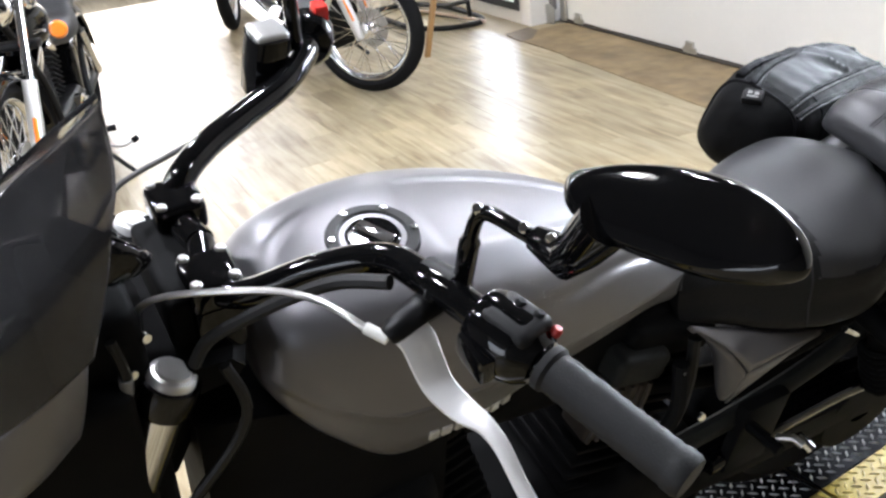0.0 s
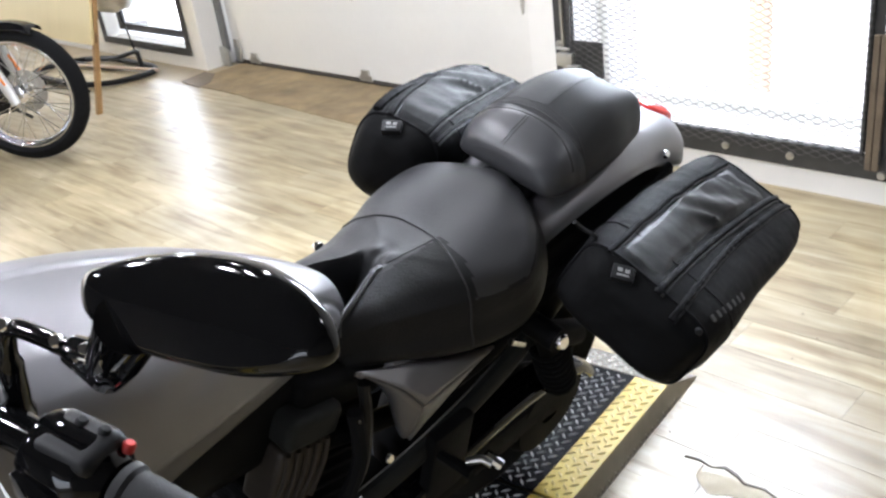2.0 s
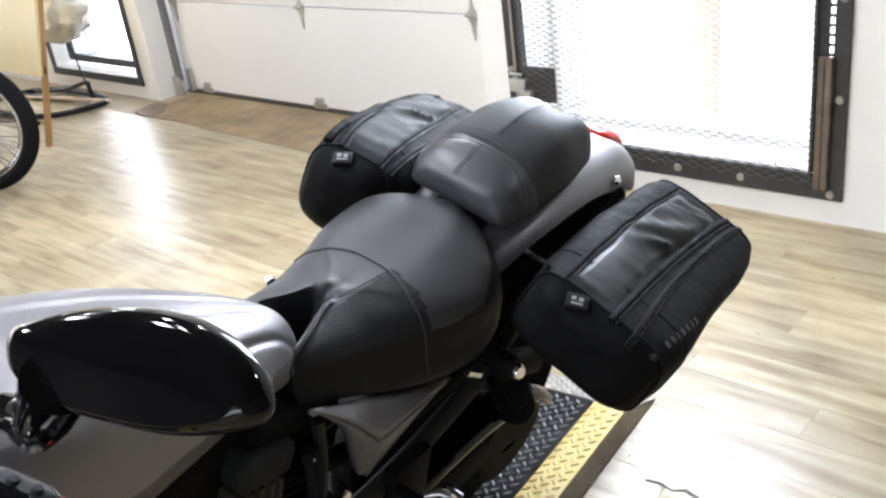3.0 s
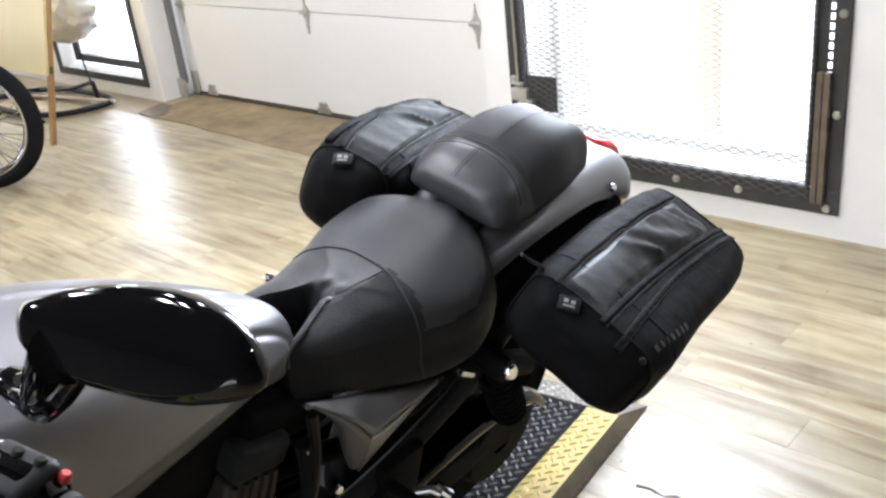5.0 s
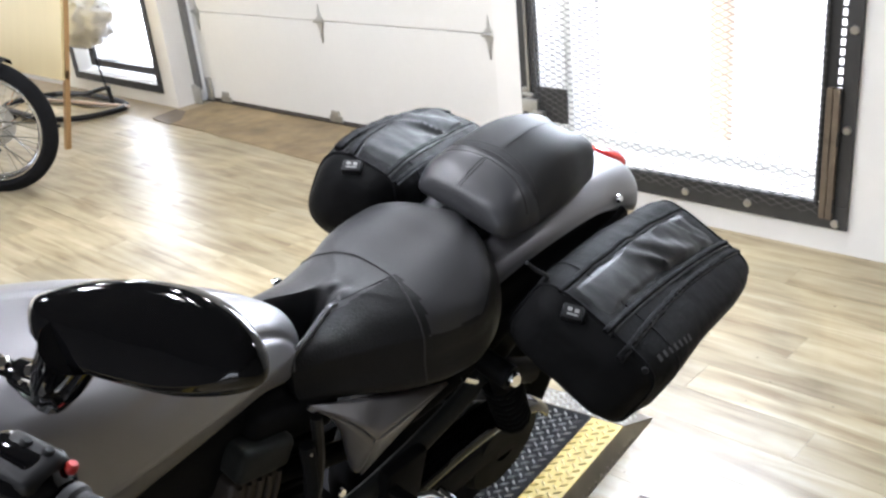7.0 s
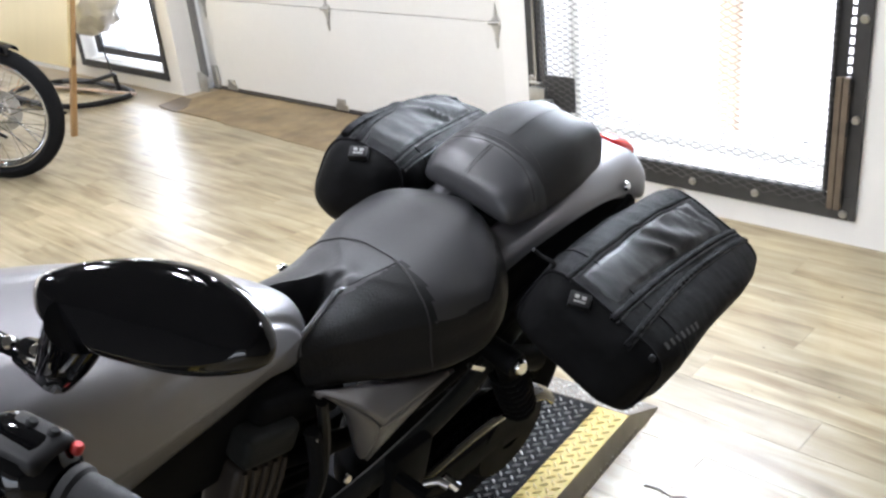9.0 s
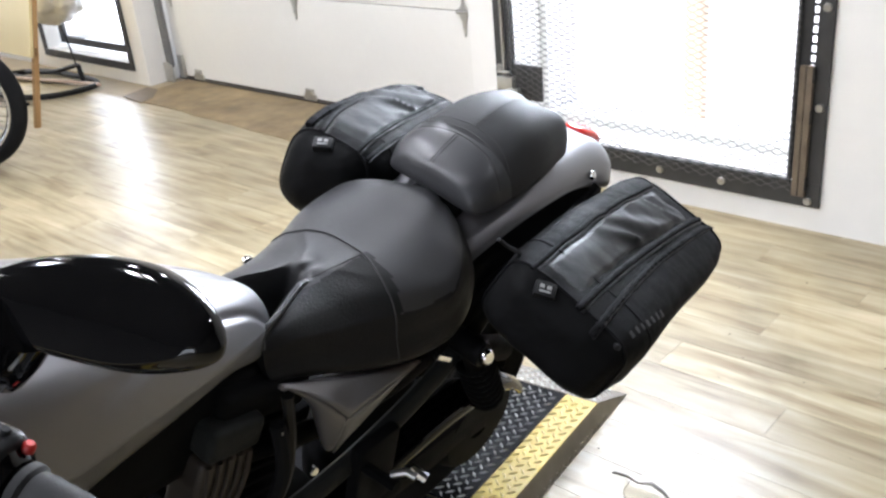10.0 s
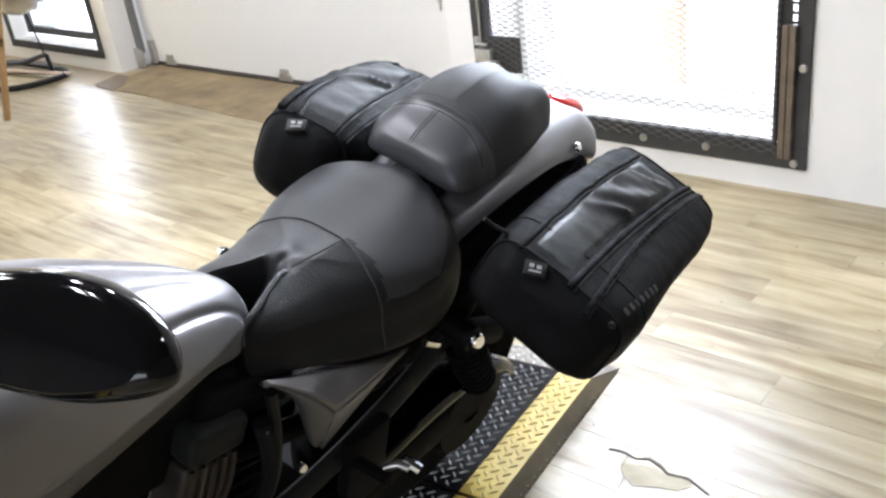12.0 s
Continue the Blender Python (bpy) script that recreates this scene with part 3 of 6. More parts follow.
# worn concrete apron in front of the door, with a metal edge strip at its end
apron = B()
random.seed(4)
front = [(-4.60 + 0.15 * k, 3.585 + random.uniform(-0.006, 0.006) - (0.006 * k if k > 4 else 0)) for k in range(20)]
lo = [apron.verts.new((x, y, 0.0)) for x, y in front]
hi = [apron.verts.new((x, 4.06, 0.0)) for x, y in front]
for k in range(len(front) - 1):
    apron.faces.new((lo[k], lo[k + 1], hi[k + 1], hi[k]))
bmesh.ops.extrude_face_region(apron, geom=apron.faces[:])
vs = list(apron.verts)[len(front) * 2:]
for v in vs:
    v.co.z = 0.0035
for v in list(apron.verts)[:len(front) * 2]:
    v.co.z = -0.02
part("pavement", apron, M_APRON, label="worn brown concrete apron before the door", smooth=False, kind="structure")
edge = B()
ep = [(-4.66, 3.60), (-4.56, 3.575), (-4.40, 3.565), (-4.42, 3.66), (-4.58, 3.80), (-4.70, 3.80)]
a = [edge.verts.new((x, y, 0.0)) for x, y in ep]
b2 = [edge.verts.new((x, y, 0.006)) for x, y in ep]
for k in range(6):
    edge.faces.new((a[k], a[(k + 1) % 6], b2[(k + 1) % 6], b2[k]))
edge.faces.new(b2)
part("threshold_strip", edge, M_RUST, label="dull metal floor edging at the apron's corner", smooth=False, kind="structure")

# ---- outdoors, seen through the panes ----
slab("ground", (-60, 4.2, -0.25), (60, 120, -0.12), M_SKIRT)
slab("pavement_outside", (-9, 4.2, -0.12), (9, 5.6, -0.02), M_SKIRT)
slab("backdrop", (-30, 22, -0.12), (30, 22.4, 7.0), M_FACADE)
post = thing("outdoor_post", pose(-1.29, 4.75, -0.02), "weathered orange-brown timber post outside the window", "post", kind="structure")
part("shaft", box(B(), (-0.042, -0.042, 0), (0.042, 0.042, 2.6), 0.006), M_POST, post, smooth=False)

# ---- ceiling lamps ----
# unseen; mirror glints suggest some, the rest are added to brighten walls and bike
LAMPS = [(-4.2, 2.7, 10.5), (-4.4, 0.45, 10.5), (-6.9, 2.7, 10.5), (1.4, 3.0, 3), (-0.35, 0.0, 9), (-0.75, -0.75, 9), (-2.6, -1.8, 10), (-1.7, -0.9, 10),
         (-1.9, 0.5, 13), (-1.1, 1.5, 10), (-1.3, 2.9, 12)]
for lx, ly, watts in LAMPS:
    fix = thing("ceiling_light", pose(lx, ly, Z1), "round white ceiling lamp with a lit globe", "ceiling light", "ceiling lights")
    part("shade", lathe(B(), [(0.03, 0.0), (0.05, -0.03), (0.13, -0.07), (0.15, -0.11), (0.146, -0.11), (0.12, -0.075), (0.04, -0.04)], None, 28), M_TRIM, fix)
    part("globe", lathe(B(), [(0.0, -0.135), (0.035, -0.125), (0.055, -0.095), (0.05, -0.06), (0.03, -0.04), (0.0, -0.035)], None, 20), M_TUBE, fix, "lit globe")
    data = bpy.data.lights.new("lamp_ceiling", 'AREA')
    data.shape, data.size, data.energy, data.color = 'DISK', 0.13, watts, (0.97, 0.985, 1.0)
    ob = tagged(new("lamp_ceiling", data), kind="structure")
    ob.matrix_world = pose(lx, ly, Z1 - 0.15)

from mathutils.bvhtree import BVHTree

# ---- the grey motorcycle: local x to its left, y to its rear, z up along its lean ----
BIKE = Matrix(((0.95054, -0.03280, 0.30885, -0.44831), (0.03120, 0.99946, 0.01014, 0.83673), (-0.30902, 0.0, 0.95106, 0.0), (0, 0, 0, 1)))
C = -0.02   # its middle plane
moto = thing("motorcycle", BIKE, "matte grey and black cruiser motorcycle leaning on its stand", "motorcycle")


def mirrored(sections, c=C):
    """Rings from half outlines (distance from the middle, height), top to bottom, at each station."""
    out = []
    for y, half in sections:
        ring = [(c + d, y, w) for d, w in half]
        ring += [(c - d, y, w) for d, w in reversed(half[1:-1])] if half[0][0] == 0 else [(c - d, y, w) for d, w in reversed(half)]
        out.append(ring)
    return out


# fuel tank
TANK = [
    (-0.156, [(0, 1.060), (0.040, 1.056), (0.062, 1.046), (0.078, 1.030), (0.078, 1.023), (0.070, 1.006), (0, 1.0)]),
    (-0.138, [(0, 1.090), (0.052, 1.085), (0.084, 1.068), (0.106, 1.028), (0.106, 1.018), (0.098, 0.985), (0, 0.98)]),
    (-0.10, [(0, 1.110), (0.066, 1.104), (0.103, 1.080), (0.130, 1.004), (0.130, 0.992), (0.118, 0.942), (0, 0.935)]),
    (-0.03, [(0, 1.117), (0.076, 1.110), (0.120, 1.082), (0.151, 0.976), (0.151, 0.962), (0.130, 0.880), (0, 0.875)]),
    (0.06, [(0, 1.114), (0.079, 1.106), (0.126, 1.076), (0.158, 0.978), (0.158, 0.964), (0.134, 0.890), (0, 0.875)]),
    (0.16, [(0, 1.094), (0.077, 1.085), (0.122, 1.054), (0.150, 0.978), (0.150, 0.962), (0.124, 0.908), (0, 0.885)]),
    (0.27, [(0, 1.057), (0.066, 1.048), (0.104, 1.020), (0.129, 0.964), (0.129, 0.950), (0.106, 0.905), (0, 0.885)]),
    (0.37, [(0, 1.010), (0.050, 1.000), (0.081, 0.977), (0.104, 0.944), (0.104, 0.932), (0.088, 0.902), (0, 0.88)]),
    (0.44, [(0, 0.968), (0.036, 0.960), (0.058, 0.942), (0.074, 0.918), (0.074, 0.908), (0.068, 0.87), (0, 0.86)]),
    (0.485, [(0, 0.932), (0.022, 0.925), (0.036, 0.910), (0.046, 0.893), (0.046, 0.886), (0.044, 0.862), (0, 0.858)]),
    (0.505, [(0, 0.900), (0.010, 0.897), (0.018, 0.890), (0.022, 0.882), (0.022, 0.878), (0.020, 0.868), (0, 0.865)]),
]


def blend(a, b, x):
    t = max(0.0, min(1.0, (x - a) / (b - a)))
    return t * t * (3 - 2 * t)


def tank_relief(p):
    """Sunken dish behind the cap and a pressed groove along each shoulder."""
    p = Vector(p)
    d, y = abs(p.x - C), p.y
    if p.z < 0.87:
        return p
    half = 0.066 - 0.05 * blend(0.05, 0.46, y)
    dish = 0.003 * (1 - blend(half - 0.006, half + 0.006, d)) * blend(0.052, 0.064, y - 0.1 * d) * (1 - blend(0.40, 0.47, y))
    g = 0.140 - 0.092 * blend(0.10, 0.52, y) ** 0.9
    groove = 0.0045 * math.exp(-((d - g) / 0.005) ** 2) * blend(0.10, 0.24, y)
    k = math.copysign(1, p.x - C)
    return p + Vector((-k * 0.5 * groove, 0, -dish - 0.85 * groove))


tank = part("fuel_tank", loft(B(), mirrored(TANK), 14, 14, warp=tank_relief, sharp=(3, 9)), M_PAINT, moto, "satin charcoal-grey painted fuel tank")

# filler cap: black ring with bolts, sunken flap
CAPM = axis((0.0, 0.0, 1.113), (0.0, 0.02, 1))
cap = part("filler_cap", lathe(B(), [(0.053, -0.004), (0.053, 0.003), (0.051, 0.006), (0.040, 0.0065), (0.037, 0.004), (0.036, -0.002), (0.0, -0.003)], CAPM, 40), M_BLACK, moto, "black bolted fuel cap")
for k in range(6):
    a = k * math.pi / 3 + 0.35
    part("cap_bolt", bolt(B(), CAPM @ Vector((0.046 * math.cos(a), 0.046 * math.sin(a), 0.006)), (0, 0, 1), 0.0042, 0.003, 10), M_CHROME, cap)
flap = B()
lathe(flap, [(0.031, -0.002), (0.031, 0.004), (0.028, 0.007), (0.0, 0.008)], CAPM, 28)
part("flap", flap, M_BLACK_GLOSS, cap)
fl = B()
box(fl, (-0.026, -0.008, 0.006), (0.022, 0.010, 0.013), 0.004, 2, CAPM @ Matrix.Rotation(0.5, 4, 'Z'))
part("key_cover", fl, M_CHROME, cap, "polished key cover")

# rider seat, split at its cross seam
SEAT = [
    (0.450, [(0, 0.80), (0.048, 0.81), (0.055, 0.893), (0.061, 0.894), (0.068, 0.889), (0.074, 0.880), (0.080, 0.855), (0.085, 0.832), (0, 0.78)]),
    (0.50, [(0, 0.80), (0.036, 0.81), (0.043, 0.905), (0.051, 0.907), (0.070, 0.900), (0.086, 0.885), (0.095, 0.858), (0.101, 0.822), (0, 0.78)]),
    (0.545, [(0, 0.80), (0.017, 0.82), (0.025, 0.907), (0.034, 0.910), (0.070, 0.898), (0.095, 0.876), (0.106, 0.846), (0.113, 0.810), (0, 0.77)]),
    (0.585, [(0, 0.898), (0.012, 0.906), (0.023, 0.910), (0.033, 0.908), (0.073, 0.895), (0.103, 0.871), (0.116, 0.838), (0.124, 0.796), (0, 0.77)]),
    (0.625, [(0, 0.908), (0.014, 0.910), (0.029, 0.911), (0.041, 0.908), (0.084, 0.897), (0.115, 0.869), (0.128, 0.832), (0.134, 0.785), (0, 0.765)]),
    (0.662, [(0, 0.911), (0.034, 0.912), (0.062, 0.910), (0.080, 0.906), (0.107, 0.892), (0.128, 0.866), (0.138, 0.828), (0.142, 0.778), (0, 0.765)]),
    (0.705, [(0, 0.916), (0.050, 0.917), (0.086, 0.913), (0.110, 0.905), (0.131, 0.889), (0.144, 0.862), (0.149, 0.826), (0.149, 0.770), (0, 0.76)]),
    (0.77, [(0, 0.930), (0.052, 0.931), (0.090, 0.924), (0.118, 0.910), (0.142, 0.893), (0.156, 0.872), (0.160, 0.832), (0.154, 0.770), (0, 0.76)]),
    (0.81, [(0, 0.940), (0.046, 0.940), (0.076, 0.934), (0.102, 0.927), (0.119, 0.917), (0.133, 0.904), (0.151, 0.858), (0.149, 0.780), (0, 0.77)]),
    (0.85, [(0, 0.942), (0.030, 0.941), (0.048, 0.935), (0.066, 0.931), (0.080, 0.924), (0.093, 0.914), (0.130, 0.860), (0.131, 0.785), (0, 0.775)]),
    (0.885, [(0, 0.930), (0.012, 0.928), (0.022, 0.922), (0.034, 0.920), (0.045, 0.914), (0.057, 0.906), (0.103, 0.856), (0.109, 0.790), (0, 0.78)]),
    (0.91, [(0, 0.893), (0.012, 0.892), (0.022, 0.890), (0.032, 0.887), (0.041, 0.883), (0.050, 0.878), (0.076, 0.852), (0.086, 0.795), (0, 0.785)]),
]
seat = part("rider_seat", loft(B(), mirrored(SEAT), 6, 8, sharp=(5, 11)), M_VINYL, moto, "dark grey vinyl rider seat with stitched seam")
seat.data.materials.append(M_VINYL_SIDE)      # the sides and the left front take a coarser, darker vinyl
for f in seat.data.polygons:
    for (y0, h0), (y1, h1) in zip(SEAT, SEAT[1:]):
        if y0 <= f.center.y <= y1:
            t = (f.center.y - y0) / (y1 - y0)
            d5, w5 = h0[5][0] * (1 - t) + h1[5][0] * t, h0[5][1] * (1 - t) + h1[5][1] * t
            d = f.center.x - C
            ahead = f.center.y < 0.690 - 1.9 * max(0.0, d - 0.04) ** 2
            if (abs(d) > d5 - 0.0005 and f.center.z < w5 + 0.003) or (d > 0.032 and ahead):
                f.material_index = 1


def on_skin(ob, points, lift):
    """The points drawn onto the nearest place of a mesh, lifted off it by a little."""
    bm = bmesh.new()
    bm.from_mesh(ob.data)
    tree = BVHTree.FromBMesh(bm)
    bm.free()
    out = []
    for q in points:
        hit, n, _, _ = tree.find_nearest(Vector(q))
        if n.z < -0.3:
            n = -n
        out.append(hit + n * lift)
    return out


# the cross seam lies over the seat
def seat_w(d, y, sections):
    """Height of the upholstery at a distance d from the middle."""
    for (y0, h0), (y1, h1) in zip(sections, sections[1:]):
        if y0 <= y <= y1:
            t = (y - y0) / (y1 - y0)
            half = [(a[0] * (1 - t) + b[0] * t, a[1] * (1 - t) + b[1] * t) for a, b in zip(h0, h1)]
            for (d0, w0), (d1, w1) in zip(half[:-1], half[1:-1]):
                if d0 <= d <= d1:
                    return w0 + (w1 - w0) * (d - d0) / (d1 - d0)
            return half[-2][1]
    return 0.9


SEAM = [(-0.150, 0.640, 0.80), (-0.138, 0.640, 0.850), (-0.112, 0.643, 0.886), (-0.092, 0.650, 0.900), (-0.063, 0.668, 0.9105), (-0.028, 0.682, 0.912), (0.031, 0.685, 0.9125), (0.095, 0.667, 0.9065), (0.128, 0.662, 0.882), (0.143, 0.660, 0.845), (0.144, 0.66, 0.79)]
part("seam", tube(B(), on_skin(seat, spline([(C + d, y, w) for d, y, w in SEAM], 6), 0.0004), 0.0018, 6), M_STITCH, seat, "raised cross seam")
SEAM2 = [(0.019, 0.577, 0.906), (0.023, 0.61, 0.907), (0.027, 0.65, 0.908), (0.031, 0.685, 0.911)]
part("seam", tube(B(), on_skin(seat, spline([(C + d, y, w) for d, y, w in SEAM2], 6), 0.0), 0.0011, 6), M_STITCH, seat)
# folded corner at the seat nose and the dark gap before it
nose = B()
tube(nose, on_skin(seat, spline([(C + 0.022, 0.580, 0.909), (C + 0.025, 0.560, 0.911), (C + 0.030, 0.545, 0.911), (C + 0.040, 0.52, 0.910), (C + 0.047, 0.50, 0.908), (C + 0.058, 0.462, 0.898), (C + 0.070, 0.450, 0.885)], 4), 0.0), [0.002] + [0.005] * 24 + [0.002], 8)
part("nose_piping", nose, M_VINYL_SMOOTH_LIT, seat)

# short peg standing out under the seat's far edge
peg = part("seat_peg", tube(B(), [(-0.12, 0.625, 0.785), (-0.190, 0.638, 0.795)], 0.008, 10), M_BLACK, moto, "short black peg below the seat")
part("peg_end", lathe(B(), [(0.0, 0.007), (0.007, 0.005), (0.010, 0.0), (0.010, -0.006), (0.0, -0.007)], axis((-0.196, 0.639, 0.796), (-1, 0.18, 0.14)), 14), M_CHROME, peg, "polished round end")

# passenger seat
PILLION = [
    (0.872, [(0, 0.972), (0.036, 0.968), (0.056, 0.961), (0.066, 0.951), (0.056, 0.944), (0, 0.945)]),
    (0.880, [(0, 0.986), (0.052, 0.980), (0.076, 0.968), (0.090, 0.949), (0.082, 0.934), (0, 0.935)]),
    (0.905, [(0, 1.002), (0.060, 0.998), (0.090, 0.985), (0.105, 0.957), (0.097, 0.931), (0, 0.930)]),
    (0.95, [(0, 1.022), (0.058, 1.016), (0.092, 0.997), (0.112, 0.966), (0.105, 0.938), (0, 0.932)]),
    (1.04, [(0, 1.043), (0.056, 1.036), (0.090, 1.013), (0.110, 0.976), (0.103, 0.946), (0, 0.935)]),
    (1.11, [(0, 1.036), (0.050, 1.032), (0.079, 1.011), (0.096, 0.974), (0.090, 0.946), (0, 0.935)]),
    (1.165, [(0, 1.002), (0.040, 1.013), (0.068, 1.001), (0.081, 0.966), (0.074, 0.938), (0, 0.925)]),
    (1.192, [(0, 0.966), (0.032, 0.982), (0.046, 0.974), (0.054, 0.953), (0.048, 0.934), (0, 0.922)]),
    (1.203, [(0, 0.945), (0.020, 0.953), (0.028, 0.951), (0.033, 0.943), (0.030, 0.934), (0, 0.926)]),
]


def pad_crease(p):
    """A pressed line where the pad's front bolster meets its top, and a low ridge along its middle."""
    p = Vector(p)
    d = abs(p.x - C)
    if p.z > 0.945:
        p.z -= 0.0030 * math.exp(-((p.y - 0.949 + 1.8 * d * d) / 0.006) ** 2)
        p.z += 0.0022 * math.exp(-(d / 0.012) ** 2) * blend(0.955, 0.99, p.y)
    return p


pil = part("passenger_seat", loft(B(), mirrored(PILLION[3:]), 8, 10, warp=pad_crease), M_VINYL_MATTE, moto, "dark grey vinyl passenger pad with stitched band")
# bolster colour is lighter than the pad's top to imitate light from ahead
bol = part("front_bolster", loft(B(), mirrored(PILLION[:4]), 8, 10, warp=pad_crease), M_VINYL_SMOOTH_LIT, pil, "smooth black vinyl bolster at the pad's front")
for y, r, on in ((0.944, 0.0022, bol), (0.957, 0.0016, pil), (0.972, 0.0011, pil)):
    pts = []
    for k in range(-13, 14):
        d = k * 0.0082
        pts.append((C + d, y - 0.02 * (d / 0.106) ** 2, seat_w(abs(d), y, PILLION) + 0.0012))
    part("stitched_band", tube(B(), on_skin(on, pts, 0.0003), r, 6, flat=0.5), M_STITCH, pil)
for d in (-0.012, -0.006):
    pts = [(C + d, 0.866 + 0.0078 * k, seat_w(abs(d), 0.866 + 0.0078 * k, PILLION) + 0.001) for k in range(11)]
    part("seam", tube(B(), on_skin(bol, pts, 0.0), 0.0010, 6), M_STITCH, pil)
pts = [(C + 0.003, 0.975 + 0.019 * k, seat_w(0.003, 0.975 + 0.019 * k, PILLION) + 0.001) for k in range(12)]
part("seam", tube(B(), on_skin(pil, pts, 0.0), 0.0010, 6), M_STITCH, pil)
br = B()
box(br, (C - 0.05, 0.87, 0.885), (C + 0.05, 0.93, 0.915), 0.004)
part("seat_bracket", br, M_ENGINE, moto)

# tail and rear fender
FENDER = [
    (0.80, [(0, 0.850), (0.05, 0.848), (0.084, 0.838), (0.100, 0.822), (0.094, 0.808), (0, 0.785)]),
    (0.90, [(0, 0.903), (0.056, 0.900), (0.094, 0.887), (0.111, 0.872), (0.104, 0.858), (0, 0.84)]),
    (1.02, [(0, 0.930), (0.060, 0.926), (0.100, 0.912), (0.118, 0.896), (0.110, 0.882), (0, 0.86)]),
    (1.15, [(0, 0.936), (0.060, 0.931), (0.100, 0.914), (0.118, 0.896), (0.110, 0.882), (0, 0.86)]),
    (1.27, [(0, 0.920), (0.056, 0.915), (0.092, 0.897), (0.110, 0.864), (0.102, 0.842), (0, 0.83)]),
    (1.355, [(0, 0.891), (0.050, 0.888), (0.080, 0.870), (0.096, 0.842), (0.094, 0.80), (0, 0.795)]),
    (1.405, [(0, 0.860), (0.040, 0.853), (0.062, 0.838), (0.074, 0.815), (0.07, 0.78), (0, 0.775)]),
]
part("inner_fender", loft(B(), mirrored([(y, [(0, t), (h * 0.8, t - 0.01), (h, t - 0.05), (h, b), (0, b - 0.01)]) for y, t, b, h in ((0.80, 0.80, 0.66, 0.095), (0.92, 0.84, 0.68, 0.103), (1.10, 0.885, 0.72, 0.108), (1.25, 0.885, 0.74, 0.100), (1.36, 0.85, 0.75, 0.085))]), 4, 4), M_ENGINE, moto, "black inner fender")
part("rear_fender", loft(B(), mirrored(FENDER), 7, 7), M_PAINT, moto, "satin grey rear fender")
tl = B()
TAILRING = [(y, [(0, w + 0.010), (h * 0.6, w + 0.008), (h, w - 0.006), (h * 0.85, w - 0.045), (0, w - 0.05)]) for y, w, h in
            ((1.333, 0.897, 0.016), (1.352, 0.894, 0.031), (1.395, 0.878, 0.035), (1.420, 0.856, 0.027))]
loft(tl, mirrored(TAILRING), 4, 4)
part("tail_light", tl, M_RED, moto, "bright red tail lamp")
for sgn in (1, -1):
    fs = bolt(B(), (C + sgn * 0.112, 1.236, 0.885), (sgn * 0.8, 0, 0.6), 0.009, 0.008, 10)
    part("fender_bolt", fs, M_CHROME, moto)
    st = B()
    tube(st, [(C + sgn * 0.118, 1.12, 0.80), (C + sgn * 0.122, 1.25, 0.862)], 0.008, 8)
    part("fender_strut", st, M_ENGINE, moto)

# side covers with a folded fin
for sgn in (1, -1):
    def sp(d, y, w, sgn=sgn):
        return Vector((C + sgn * (d - C), y, w))
    tip, rear, ridge = sp(0.092, 0.445, 0.849), sp(0.118, 0.733, 0.732), sp(0.150, 0.529, 0.770)
    crease = spline([tip, sp(0.112, 0.478, 0.8245), sp(0.134, 0.5035, 0.804), ridge], 5)
    lower = spline([sp(0.096, 0.462, 0.835), sp(0.105, 0.4927, 0.7905), sp(0.118, 0.4943, 0.744), sp(0.130, 0.4884, 0.6935)], 5)
    back_low = sp(0.140, 0.5164, 0.7005)
    bm = B()

    def skin(bm, one, two, n, bow=0.0):
        """A panel between two edges of equally many points, bowed a little."""
        g = []
        for p, q in zip(one, two):
            g.append([bm.verts.new(p.lerp(q, k / n) + Vector((sgn * bow * 4 * k / n * (1 - k / n), 0, bow * k / n))) for k in range(n + 1)])
        for r0, r1 in zip(g, g[1:]):
            for k in range(n):
                bm.faces.new((r0[k], r0[k + 1], r1[k + 1], r1[k]))
    m_ = len(crease)
    run = crease + [ridge.lerp(rear, k / 14) for k in range(1, 15)]
    skin(bm, [tip.lerp(rear, k / (len(run) - 1)) for k in range(len(run))], run, 5, 0.002)
    skin(bm, crease, [q.lerp(back_low, (k / (m_ - 1)) ** 3) for k, q in enumerate(lower)], 5, 0.003)
    skin(bm, [ridge.lerp(rear, k / 10) for k in range(11)], [back_low.lerp(rear + Vector((-sgn * 0.01, 0, -0.012)), k / 10) for k in range(11)], 4)
    bmesh.ops.remove_doubles(bm, verts=bm.verts[:], dist=0.0006)
    fin = part("side_cover", bm, M_PAINT, moto, "satin grey folded side cover")
    so = fin.modifiers.new("thickness", 'SOLIDIFY')
    so.thickness = 0.004
    part("cover_bolt", bolt(B(), sp(0.122, 0.50, 0.655), (sgn, 0, 0.4), 0.008, 0.006, 10), M_CHROME, moto)
    part("cover_bolt", bolt(B(), sp(0.122, 0.445, 0.60), (sgn, 0, 0.4), 0.008, 0.006, 10), M_CHROME, moto)

